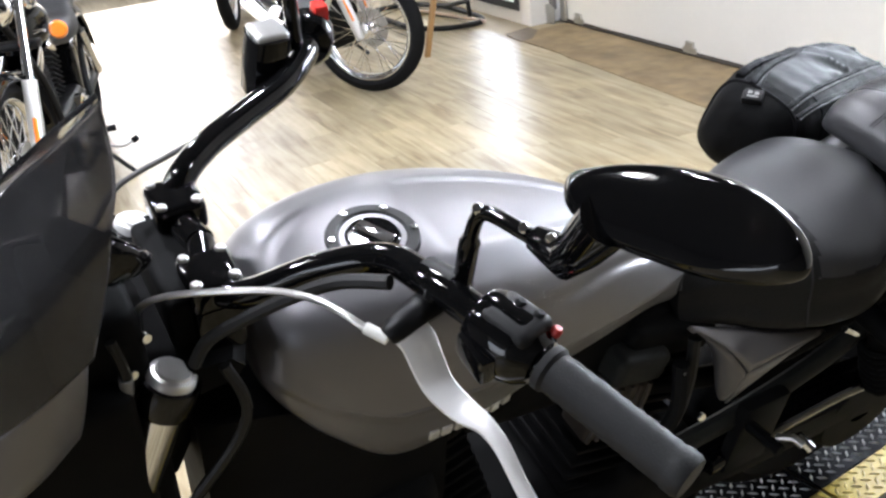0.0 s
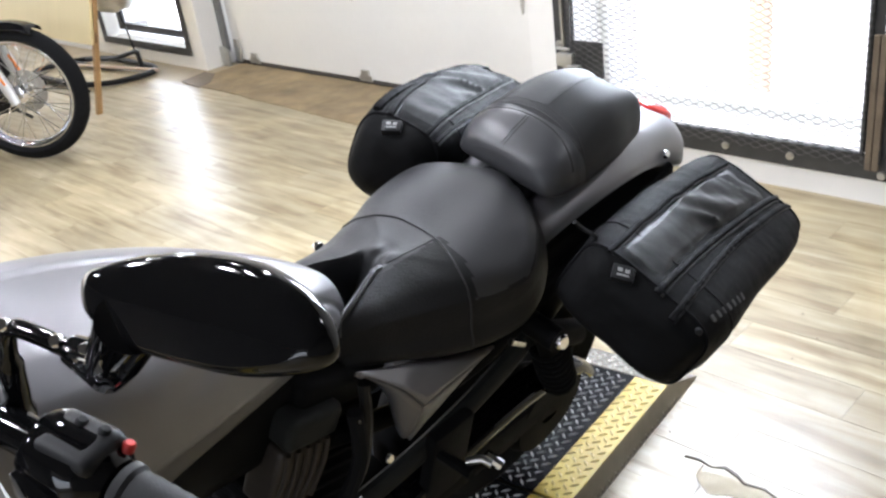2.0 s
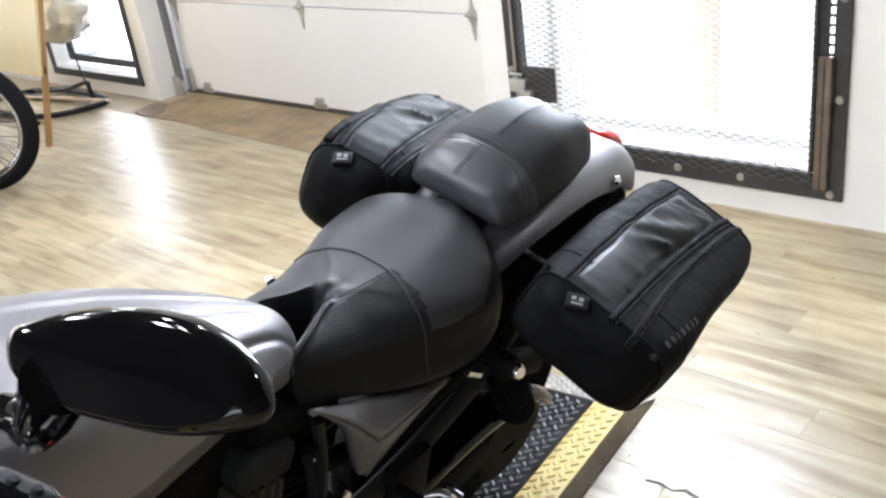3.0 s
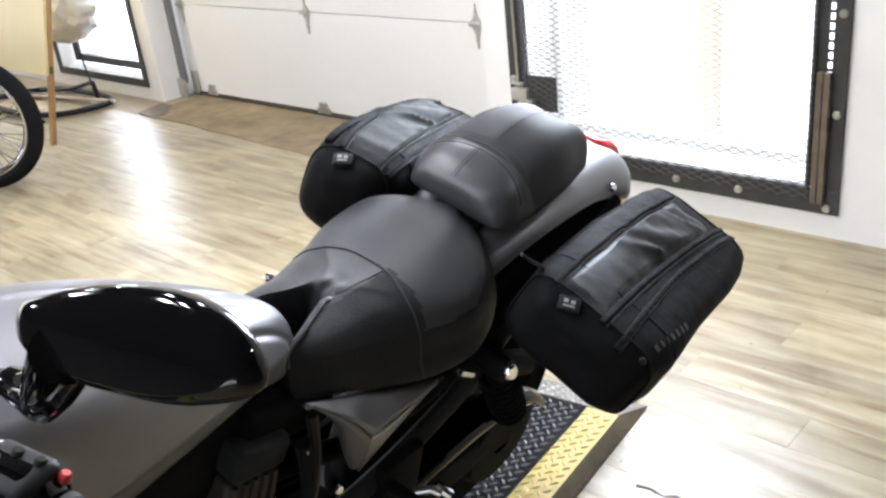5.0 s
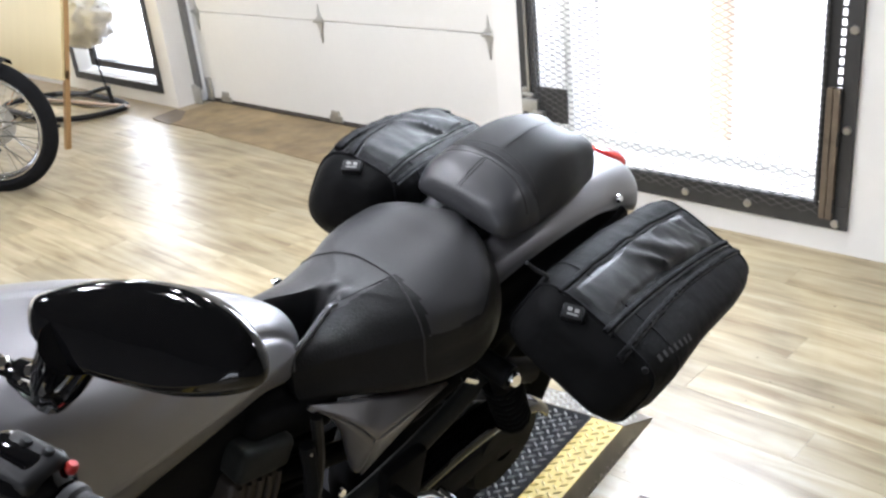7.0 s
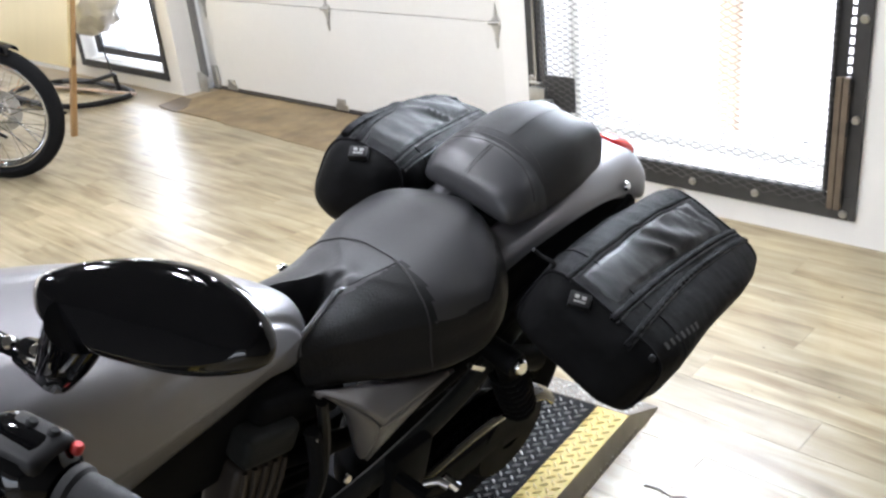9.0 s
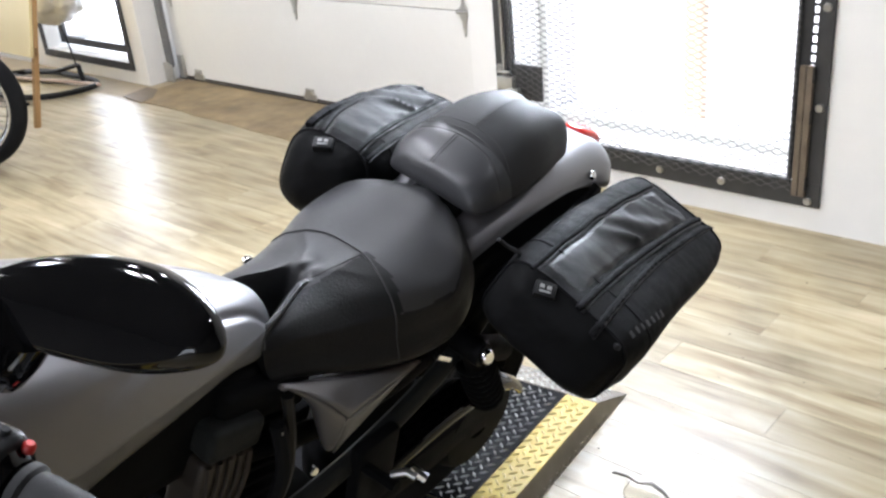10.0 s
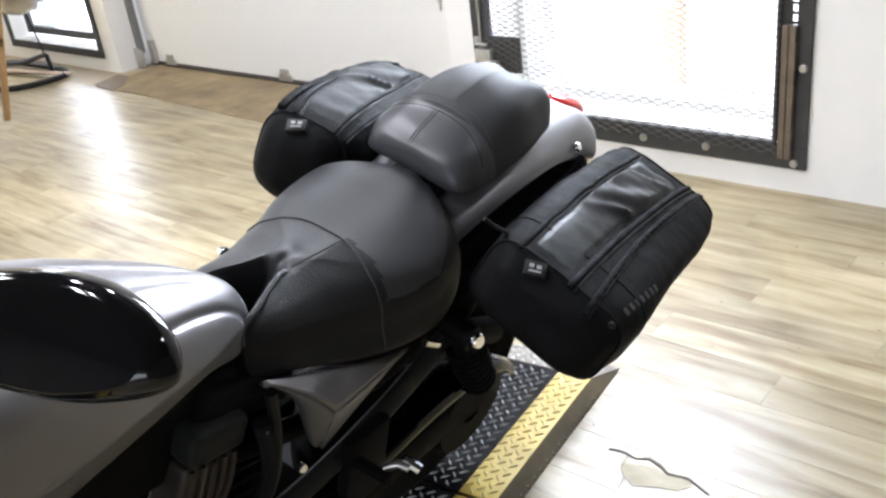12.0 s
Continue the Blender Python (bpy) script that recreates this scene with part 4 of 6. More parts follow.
# frame rails and the dark structure below the seat
for sgn in (1, -1):
    def sp2(d, y, w, sgn=sgn):
        return (C + sgn * d, y, w)
    part("seat_rail", tube(B(), spline([sp2(0.10, 0.40, 0.74), sp2(0.115, 0.56, 0.70), sp2(0.122, 0.74, 0.70), sp2(0.122, 0.95, 0.77), sp2(0.12, 1.15, 0.80)], 6), 0.017, 10), M_ENGINE, moto)
    part("lower_rail", tube(B(), spline([sp2(0.125, 0.42, 0.56), sp2(0.135, 0.60, 0.595), sp2(0.14, 0.78, 0.66), sp2(0.135, 0.92, 0.74)], 6), 0.016, 10, flat=1.4), M_HEAD, moto, "dull dark-grey subframe arm")
    part("frame_rail", tube(B(), spline([sp2(0.08, -0.12, 0.92), sp2(0.11, -0.02, 0.70), sp2(0.125, 0.10, 0.42), sp2(0.12, 0.30, 0.26), sp2(0.11, 0.55, 0.28), sp2(0.11, 0.62, 0.50)], 6), 0.019, 10), M_ENGINE, moto)
    arm = B()
    loft(arm, [[(C + sgn * (0.115 + q * 0.02), y, w + r * h) for q, r in ((-1, 1), (1, 1), (1, -1), (-1, -1))] for y, w, h in ((0.52, 0.42, 0.03), (0.70, 0.41, 0.035), (0.90, 0.40, 0.035), (1.04, 0.39, 0.04))], 3, 4)
    part("swingarm", arm, M_ENGINE, moto)
    # laid-down shock: body, coil, eye and bolt
    top, bot = Vector(sp2(0.178, 0.815, 0.745)), Vector(sp2(0.155, 0.99, 0.46))
    d = (bot - top)
    sh = part("shock", tube(B(), [top + d * t for t in (0.05, 0.35, 0.36, 0.75, 0.76, 0.97)], [0.020, 0.020, 0.026, 0.026, 0.014, 0.014], 14), M_ENGINE, moto, "black coil-over shock absorber")
    coil = [top + d * (0.12 + 0.66 * k / 90) + axis((0, 0, 0), d).to_3x3() @ Vector((0.032 * math.cos(k * 0.56), 0.032 * math.sin(k * 0.56), 0)) for k in range(91)]
    part("spring", tube(B(), coil, 0.005, 6), M_ENGINE, sh)
    part("eye", tube(B(), [top + Vector((-0.03, 0, 0)), top + Vector((0.03, 0, 0))], 0.022, 14), M_ENGINE, sh)
    part("bolt", bolt(B(), top + Vector((sgn * 0.03, 0, 0)), (sgn, -0.2, 0.3), 0.014, 0.014, 10), M_CHROME, sh)
    part("reservoir", tube(B(), [top + Vector((0, 0.02, -0.02)), top + Vector((0, 0.11, -0.07))], 0.024, 14), M_ENGINE, sh)

# engine and its surroundings, deep in shade
eng = B()
loft(eng, mirrored([(y, [(0, t), (h * 0.7, t), (h, t - 0.06), (h, bt + 0.06), (h * 0.7, bt), (0, bt)]) for y, t, bt, h in
                    ((0.02, 0.44, 0.22, 0.08), (0.10, 0.52, 0.20, 0.13), (0.28, 0.55, 0.18, 0.15), (0.45, 0.56, 0.20, 0.14), (0.58, 0.50, 0.24, 0.10))]), 4, 4)
part("crankcase", eng, M_ENGINE, moto, "black engine crankcase")
for y0, lean in ((0.10, -0.30), (0.34, 0.30)):
    ax = Vector((0, lean, 1)).normalized()
    base = Vector((C, y0, 0.50))
    bm = B()
    box(bm, (-0.085, -0.07, 0.0), (0.085, 0.07, 0.30), 0.01, 2, axis(base, ax))
    cyl = part("cylinder", bm, M_ENGINE, moto)
    for k in range(11):
        bm = B()
        box(bm, (-0.115 + 0.002 * k, -0.085, -0.004), (0.115 - 0.002 * k, 0.085, 0.004), 0.002, 1, axis(base + ax * (0.02 + 0.026 * k), ax))
        part("cooling_fin", bm, M_ENGINE, cyl)
    cov = B()
    box(cov, (-0.105, -0.085, 0.0), (0.105, 0.085, 0.06), 0.018, 3, axis(base + ax * 0.30, ax))
    part("rocker_cover", cov, M_ENGINE, moto, "dark finned rocker cover")
ab = B()
loft(ab, mirrored([(y, [(0, t), (h, t - 0.01), (h + 0.01, (t + b) / 2), (h, b), (0, b)]) for y, t, b, h in
                   ((-0.02, 0.88, 0.78, 0.05), (0.10, 0.885, 0.76, 0.07), (0.30, 0.885, 0.74, 0.075), (0.45, 0.86, 0.72, 0.07), (0.52, 0.80, 0.70, 0.06))]), 4, 4)
part("airbox", ab, M_ENGINE, moto, "ribbed black plastic airbox under the tank")
# rear cylinder's cover and barrel, the rod beside them and the harness below the tank edge
HEADM = Matrix.Translation((0.075, 0.365, 0.80)) @ Matrix.Rotation(radians(-14), 4, 'X')
part("head_cover", box(B(), (-0.04, -0.047, -0.018), (0.030, 0.047, 0.034), 0.014, 4, HEADM), M_HEAD, moto, "dull dark-grey cylinder head cover")
bar_ = part("barrel", box(B(), (-0.04, -0.045, -0.135), (0.022, 0.045, -0.022), 0.012, 3, HEADM), M_BARREL, moto, "brown-black cylinder barrel")
for k in range(5):
    part("barrel_rib", tube(B(), spline([HEADM @ Vector((0.022, -0.036 + 0.018 * k, -0.026)), HEADM @ Vector((0.024, -0.033 + 0.018 * k, -0.07)), HEADM @ Vector((0.022, -0.039 + 0.018 * k, -0.13))], 4), 0.0045, 6), M_BARREL, bar_)
part("linkage_rod", tube(B(), [(0.122, 0.428, 0.795), (0.121, 0.436, 0.745), (0.120, 0.440, 0.725)], 0.0022, 8), M_STEEL, moto, "thin steel linkage rod")
part("wiring_loom", tube(B(), spline([(0.10, 0.455, 0.83), (0.115, 0.452, 0.76), (0.122, 0.44, 0.68), (0.118, 0.40, 0.60)], 6), 0.009, 8), M_HOSE, moto)
part("hose", tube(B(), spline([(0.11, 0.43, 0.80), (0.128, 0.43, 0.72), (0.125, 0.41, 0.64)], 6), 0.012, 8), M_RUBBER, moto)
part("coolant_hose", tube(B(), spline([(0.09, -0.04, 0.74), (0.12, 0.04, 0.66), (0.125, 0.14, 0.62), (0.11, 0.22, 0.58)], 6), 0.018, 10), M_RUBBER, moto)
rad = B()
box(rad, (C - 0.14, -0.16, 0.34), (C + 0.14, -0.12, 0.72), 0.008)
part("radiator", rad, M_ENGINE, moto, "black radiator behind the front wheel")
for sgn in (1, -1):
    sh_ = B()
    loft(sh_, [[(C + sgn * (0.12 + a), y, w) for a, w in ((0.0, 0.80), (0.03, 0.76), (0.035, 0.56), (0.0, 0.40))] for y in (-0.19, -0.12, -0.05, 0.03)], 3, 3, ring=False)
    ob = part("radiator_shroud", sh_, M_ENGINE, moto)
    so = ob.modifiers.new("thickness", 'SOLIDIFY')
    so.thickness = 0.006
# key ring with a yellow tag
part("key_ring", tube(B(), [Vector((0.168, 0.055, 0.78)) + Vector((0.0, 0.010 * math.cos(k * 0.524), 0.010 * math.sin(k * 0.524))) for k in range(12)], 0.0013, 6, closed=True), M_STEEL, moto)
tg = B()
box(tg, (0.165, 0.048, 0.68), (0.172, 0.062, 0.768), 0.003)
part("key_tag", tg, M_PLATE_YELLOW, moto, "yellow key tag strap")

# raised badge on the tank side, as plain bright bars
spots = on_skin(tank, [(0.150 - 0.0022 * k, 0.012 + 0.0175 * k, 0.914 - 0.001 * k) for k in range(8)], 0.0)
for k, (q, q2) in enumerate(zip(spots, spots[1:])):
    bm = B()
    along = (q2 - q).normalized()
    out = Vector((1, 0, -0.15))
    out = (out - along * out.dot(along)).normalized()
    m = Matrix((along, out.cross(along), out)).transposed().to_4x4()
    box(bm, (-0.0062 - 0.001 * (k % 2), -0.008, -0.004), (0.0062, 0.008, 0.003), 0.0012, 1, Matrix.Translation(q) @ m)
    part("badge_bar", bm, M_ALU, tank, "bright metal badge bar")

# exhaust, pegs, stand, belt guard
for sgn, ww in ((-1, 0.34), (-1, 0.24)):
    part("exhaust_pipe", tube(B(), spline([(C + sgn * 0.10, -0.02, 0.62), (C + sgn * 0.17, -0.08, 0.42), (C + sgn * 0.18, 0.15, ww), (C + sgn * 0.19, 0.55, ww), (C + sgn * 0.19, 1.20, ww + 0.02)], 8), [0.024] * 17 + [0.04] * 16, 14), M_ENGINE, moto, "black exhaust with slash-cut silencer")
bg_ = B()
loft(bg_, [[(0.085 + a, y, w + b) for a, b in ((0, 0.012), (0.05, 0.008), (0.052, -0.02), (0, -0.024))] for y, w in ((0.56, 0.50), (0.70, 0.52), (0.86, 0.53), (1.02, 0.50), (1.10, 0.44))], 3, 4)
part("belt_guard", bg_, M_BLACK_GLOSS, moto, "gloss black belt guard")
part("drive_belt", tube(B(), [(0.105, 0.50, 0.47), (0.105, 1.0, 0.46)], 0.014, 8, flat=0.4), M_RUBBER, moto)
pul = B()
lathe(pul, [(0.03, -0.02), (0.10, -0.018), (0.11, 0.0), (0.10, 0.018), (0.03, 0.02)], axis((0.10, 1.0, 0.38), (1, 0, 0)), 36)
part("belt_pulley", pul, M_ENGINE, moto)
pg = B()
box(pg, (0.12, 0.585, 0.47), (0.145, 0.68, 0.64), 0.008)
tube(pg, [(0.14, 0.60, 0.60), (0.21, 0.60, 0.61)], 0.010, 8)
part("peg_bracket", pg, M_ENGINE, moto, "cast footpeg bracket")
part("footpeg", tube(B(), [(0.19, 0.61, 0.615), (0.208, 0.622, 0.628), (0.224, 0.628, 0.625)], 0.0065, 10), M_STEEL, moto, "folded steel passenger peg")
part("brake_pin", tube(B(), [(0.20, 0.645, 0.612), (0.226, 0.655, 0.600)], 0.009, 8), M_CHROME, moto)
part("side_stand", tube(B(), spline([(0.12, 0.32, 0.24), (0.22, 0.40, 0.16), (0.30, 0.46, 0.165)], 5), 0.014, 10), M_ENGINE, moto)
part("strap_buckle", tube(B(), [(0.148, 0.735, 0.765), (0.154, 0.765, 0.745)], 0.006, 8), M_CHROME, moto)


def wheel(parent, centre, r_tyre, r_rim, width, axle=(1, 0, 0), spokes=10, tread=M_RUBBER, rim_mat=M_ENGINE, wire=0):
    """Tyre, rim, hub and either cast or laced spokes."""
    m = axis(centre, axle)
    h = width / 2
    w = part("wheel", B(), rim_mat, parent)
    bm = B()
    lathe(bm, [(r_rim - 0.004, -h * 0.62), (r_rim + 0.012, -h * 0.66), (r_rim + 0.010, -h * 0.5), (r_rim - 0.012, -h * 0.35), (r_rim - 0.014, h * 0.35), (r_rim + 0.010, h * 0.5), (r_rim + 0.012, h * 0.66), (r_rim - 0.004, h * 0.62), (r_rim - 0.022, h * 0.3), (r_rim - 0.022, -h * 0.3)], m, 48, closed=True)
    bm.to_mesh(w.data)
    w.data.shade_smooth()
    prof = []
    for k in range(13):
        a = -1.35 + 2.7 * k / 12
        prof.append((r_tyre - (1 - math.cos(a)) * (r_tyre - r_rim) * 0.86, math.sin(a) * h * 1.02))
    prof = [(r_rim + 0.006, -h * 0.7)] + prof + [(r_rim + 0.006, h * 0.7)]
    part("tyre", lathe(B(), prof, m, 56), tread, w, "black rubber tyre")
    hub = part("hub", lathe(B(), [(0.0, -h * 0.8), (0.03, -h * 0.8), (0.045, -h * 0.6), (0.028, -h * 0.4), (0.028, h * 0.4), (0.045, h * 0.6), (0.03, h * 0.8), (0.0, h * 0.8)], m, 24), M_CHROME if wire else rim_mat, w)
    if wire:
        for k in range(wire):
            a = 2 * math.pi * k / wire
            side = 1 if k % 2 else -1
            lead = 0.55 if (k // 2) % 2 else -0.55
            p = m @ Vector((0.04 * math.cos(a + lead * 1.7), 0.04 * math.sin(a + lead * 1.7), side * h * 0.58))
            q = m @ Vector(((r_rim - 0.018) * math.cos(a), (r_rim - 0.018) * math.sin(a), side * h * 0.12))
            part("spoke", tube(B(), [p, q], 0.0027, 5), M_CHROME, w)
    else:
        for k in range(spokes):
            a = 2 * math.pi * k / spokes
            part("spoke", tube(B(), [m @ Vector((0.03 * math.cos(a), 0.03 * math.sin(a), 0)), m @ Vector(((r_rim - 0.015) * math.cos(a + 0.1), (r_rim - 0.015) * math.sin(a + 0.1), 0))], [0.013, 0.009], 8), rim_mat, w)
    return w


wheel(moto, (C, 0.985, 0.40), 0.325, 0.215, 0.16)
wheel(moto, (C + 0.008, -0.535, 0.385), 0.31, 0.225, 0.12, (0.99, 0.11, 0))

# ---- steering: forks, clamps, bar, controls ----
FK = {1: (Vector((0.080, -0.246, 1.102)), Vector((0.100, -0.55, 0.39))), -1: (Vector((-0.149, -0.216, 1.100)), Vector((-0.125, -0.52, 0.39)))}
for sgn, (top, bot) in FK.items():
    d = (bot - top).normalized()
    fk = part("fork_leg", tube(B(), [top + d * 0.03, top + d * 0.52], 0.0225, 20), M_CHROME, moto, "chromed fork tube")
    part("slider", tube(B(), [top + d * 0.50, top + d * 0.52, top + d * 0.60, bot], [0.026, 0.029, 0.029, 0.027], 20), M_BLACK, fk, "black fork slider")
    part("fork_cap", lathe(B(), [(0.0, 0.006), (0.016, 0.006), (0.0175, 0.003), (0.0215, 0.0025), (0.0235, 0.0), (0.0245, -0.010), (0.0, -0.012)], axis(top, -d), 28), M_ALU, fk, "polished alloy fork cap")
    part("clamp_collar", lathe(B(), [(0.029, -0.006), (0.030, -0.012), (0.030, -0.034), (0.028, -0.040), (0.022, -0.040), (0.022, -0.006)], axis(top, -d), 28, closed=True), M_BLACK_GLOSS, fk)
tc_ = B()
loft(tc_, [[(s, y, w) for y, w in ((yc - 0.045, wc + 0.014), (yc + 0.045, wc + 0.014), (yc + 0.045, wc - 0.016), (yc - 0.045, wc - 0.016))] for s, yc, wc in ((0.085, -0.235, 1.085), (0.03, -0.215, 1.085), (-0.035, -0.20, 1.085), (-0.10, -0.205, 1.085), (-0.155, -0.21, 1.085))], 2, 4)
part("top_clamp", tc_, M_ENGINE, moto, "black upper fork clamp")
part("clamp_bridge", box(B(), (-0.085, -0.235, 1.075), (0.055, -0.165, 1.158), 0.012, 3), M_ENGINE, moto)
lc = B()
box(lc, (C - 0.13, -0.38, 0.86), (C + 0.12, -0.30, 0.90), 0.012)
part("lower_clamp", lc, M_ENGINE, moto)
hs = B()
tube(hs, [(C, -0.17, 1.08), (C, -0.27, 0.86)], 0.03, 16)
part("steering_head", hs, M_ENGINE, moto)
for s, yc in ((0.045, -0.190), (-0.075, -0.186)):
    rs = B()
    box(rs, (s - 0.022, yc - 0.024, 1.09), (s + 0.022, yc + 0.024, 1.152), 0.008)
    rz = part("riser", rs, M_BLACK_GLOSS, moto, "gloss black handlebar riser")
    tcp = B()
    box(tcp, (s - 0.028, yc - 0.026, 1.150), (s + 0.028, yc + 0.026, 1.186), 0.010, 3)
    part("riser_cap", tcp, M_BLACK_GLOSS, rz)
    for dx in (-0.015, 0.015):
        for dy in (-0.021, 0.021):
            part("bolt", bolt(B(), (s + dx * 1.3, yc + dy * 0.85, 1.185), (0, 0, 1), 0.0056, 0.004, 10), M_STEEL, rz)

BARL = [(-0.015, -0.181, 1.165), (0.045, -0.190, 1.165), (0.085, -0.170, 1.178), (0.125, -0.115, 1.22), (0.171, -0.072, 1.252), (0.225, -0.058, 1.265), (0.285, -0.041, 1.268), (0.335, -0.027, 1.266), (0.450, 0.006, 1.260)]
BARR = [(-0.015, -0.181, 1.165), (-0.075, -0.189, 1.164), (-0.100, -0.170, 1.183), (-0.130, -0.132, 1.192), (-0.165, -0.077, 1.194), (-0.205, -0.016, 1.194), (-0.255, 0.033, 1.196), (-0.300, 0.055, 1.190), (-0.42, 0.105, 1.165)]
bar = part("handlebar", tube(B(), spline(BARL, 8), 0.0142, 16), M_BLACK_GLOSS, moto, "gloss black drag-style handlebar")
part("handlebar_half", tube(B(), spline(BARR, 8), 0.0155, 16), M_BLACK_GLOSS, bar)
gd = (Vector(BARL[-1]) - Vector(BARL[-2])).normalized()
g0 = Vector((0.340, -0.0255, 1.266))
grip = B()
prof = [(0.0125, 0.0), (0.019, 0.0), (0.019, 0.006), (0.0165, 0.009)] + [(0.0166 + 0.0006 * (k % 2), 0.014 + 0.0055 * k) for k in range(18)] + [(0.0165, 0.112), (0.0178, 0.115), (0.0178, 0.124), (0.016, 0.128), (0.0, 0.129)]
lathe(grip, prof, axis(g0, gd), 24)
part("grip", grip, M_GRIP, bar, "grey-black ribbed rubber grip")
gdr = (Vector(BARR[-1]) - Vector(BARR[-2])).normalized()
grip = B()
lathe(grip, [(0.021, 0.0)] + prof[4:], axis(Vector(BARR[-2]) + gdr * 0.03, gdr), 24)
part("grip", grip, M_GRIP, bar, "grey-black ribbed rubber grip")
# left switch housing with buttons
sw = part("switch_housing", lathe(B(), [(0.012, -0.004), (0.026, -0.004), (0.029, 0.002), (0.030, 0.018), (0.031, 0.036), (0.027, 0.046), (0.0185, 0.056), (0.012, 0.056)], axis(Vector((0.282, -0.042, 1.268)), gd), 26), M_BLACK_GLOSS, bar, "black switch cluster")
sb = B()
box(sb, (0.284, -0.052, 1.276), (0.330, -0.014, 1.296), 0.009, 4, Matrix.Translation((0.31, -0.03, 1.29)) @ Matrix.Rotation(0.28, 4, 'Z') @ Matrix.Translation((-0.31, 0.03, -1.29)))
part("switch_top", sb, M_PLASTIC, sw)
for p, mt, nm in (((0.329, -0.012, 1.286), M_BUTTON, "red starter button"), ((0.316, -0.020, 1.2945), M_DARK_METAL, ""), ((0.300, -0.026, 1.2945), M_DARK_METAL, "")):
    part("button", lathe(B(), [(0.0, 0.004), (0.003, 0.004), (0.0045, 0.002), (0.0045, -0.003), (0, -0.003)], axis(p, (0.1, 0.35, 1)), 12), mt, sw, nm)
rk = B()
box(rk, (0.288, -0.073, 1.252), (0.326, -0.058, 1.275), 0.004, 2)
part("rocker", rk, M_BLACK_GLOSS, sw)
swr = part("switch_housing", lathe(B(), [(0.013, -0.008), (0.028, -0.006), (0.033, 0.0), (0.034, 0.030), (0.028, 0.036), (0.013, 0.036)], axis(Vector(BARR[-2]) - gdr * 0.015, gdr), 26), M_BLACK_GLOSS, bar, "black throttle housing")
part("stop_switch", box(B(), (-0.318, 0.066, 1.205), (-0.296, 0.084, 1.230), 0.004), M_RED, swr, "red stop switch", smooth=False)
# clutch perch and lever
pc = B()
tube(pc, spline([(0.228, -0.046, 1.252), (0.236, -0.072, 1.252), (0.243, -0.092, 1.252), (0.246, -0.108, 1.246)], 4), [0.015, 0.015, 0.0145, 0.014, 0.0135, 0.013, 0.013, 0.0125, 0.012, 0.0115, 0.011, 0.010, 0.008], 10, flat=0.8)
tube(pc, [(0.212, -0.056, 1.262), (0.243, -0.047, 1.266)], 0.0165, 14)
bolt(pc, (0.238, -0.066, 1.266), (0.5, -0.3, 0.8), 0.006, 0.004, 10)
part("lever_perch", pc, M_BLACK, bar, "black clutch lever perch")
lev = B()
LEVER = [(0.242, -0.092, 1.249, 0.0150), (0.256, -0.086, 1.241, 0.0150), (0.268, -0.083, 1.225, 0.0142), (0.283, -0.079, 1.209, 0.0130), (0.305, -0.071, 1.202, 0.0112), (0.330, -0.066, 1.208, 0.0078), (0.352, -0.063, 1.203, 0.0066), (0.382, -0.060, 1.183, 0.0062), (0.425, -0.056, 1.165, 0.0062)]
lp = spline([q[:3] for q in LEVER], 6)
lw = [v[0] for v in spline([(q[3], 0, 0) for q in LEVER], 6)]
facing = Vector((0.80, -0.35, 0.95)).normalized()
rows = []
for k, q in enumerate(lp):
    t = (lp[min(k + 1, len(lp) - 1)] - lp[max(k - 1, 0)]).normalized()
    wide = facing.cross(t).normalized()
    up = t.cross(wide)
    h = 0.0042
    rows.append([lev.verts.new(q + wide * lw[k] * a + up * h * b) for a, b in ((-1, -0.3), (-0.9, 0.6), (-0.4, 1), (0.4, 1), (0.9, 0.6), (1, -0.3), (0.6, -1), (-0.6, -1))])
for r0, r1 in zip(rows, rows[1:]):
    for k in range(8):
        lev.faces.new((r0[k], r0[(k + 1) % 8], r1[(k + 1) % 8], r1[k]))
lev.faces.new(rows[0])
lev.faces.new(rows[-1])
part("clutch_lever", lev, M_LEVER, bar, "pale aluminium clutch lever")
bl_ = B()
tube(bl_, spline([(-0.245, -0.015, 1.196), (-0.30, 0.005, 1.200), (-0.36, 0.03, 1.19), (-0.42, 0.06, 1.172)], 5), 0.008, 10, flat=0.5)
part("brake_lever", bl_, M_LEVER, bar, "pale aluminium brake lever")
rv = B()
loft(rv, [[(s + a, y + b, w) for a, b in ((-0.023, -0.020), (0.023, -0.020), (0.023, 0.020), (-0.023, 0.020))] for s, y, w in ((-0.245, -0.025, 1.17), (-0.25, -0.02, 1.20), (-0.255, -0.012, 1.235))], 4, 3)
res = part("brake_reservoir", rv, M_BLACK_GLOSS, bar, "black brake reservoir with bright lid")
ld = B()
box(ld, (-0.277, -0.032, 1.232), (-0.233, 0.008, 1.242), 0.006, 3)
part("lid", ld, M_ALU, res, "bright reservoir lid")
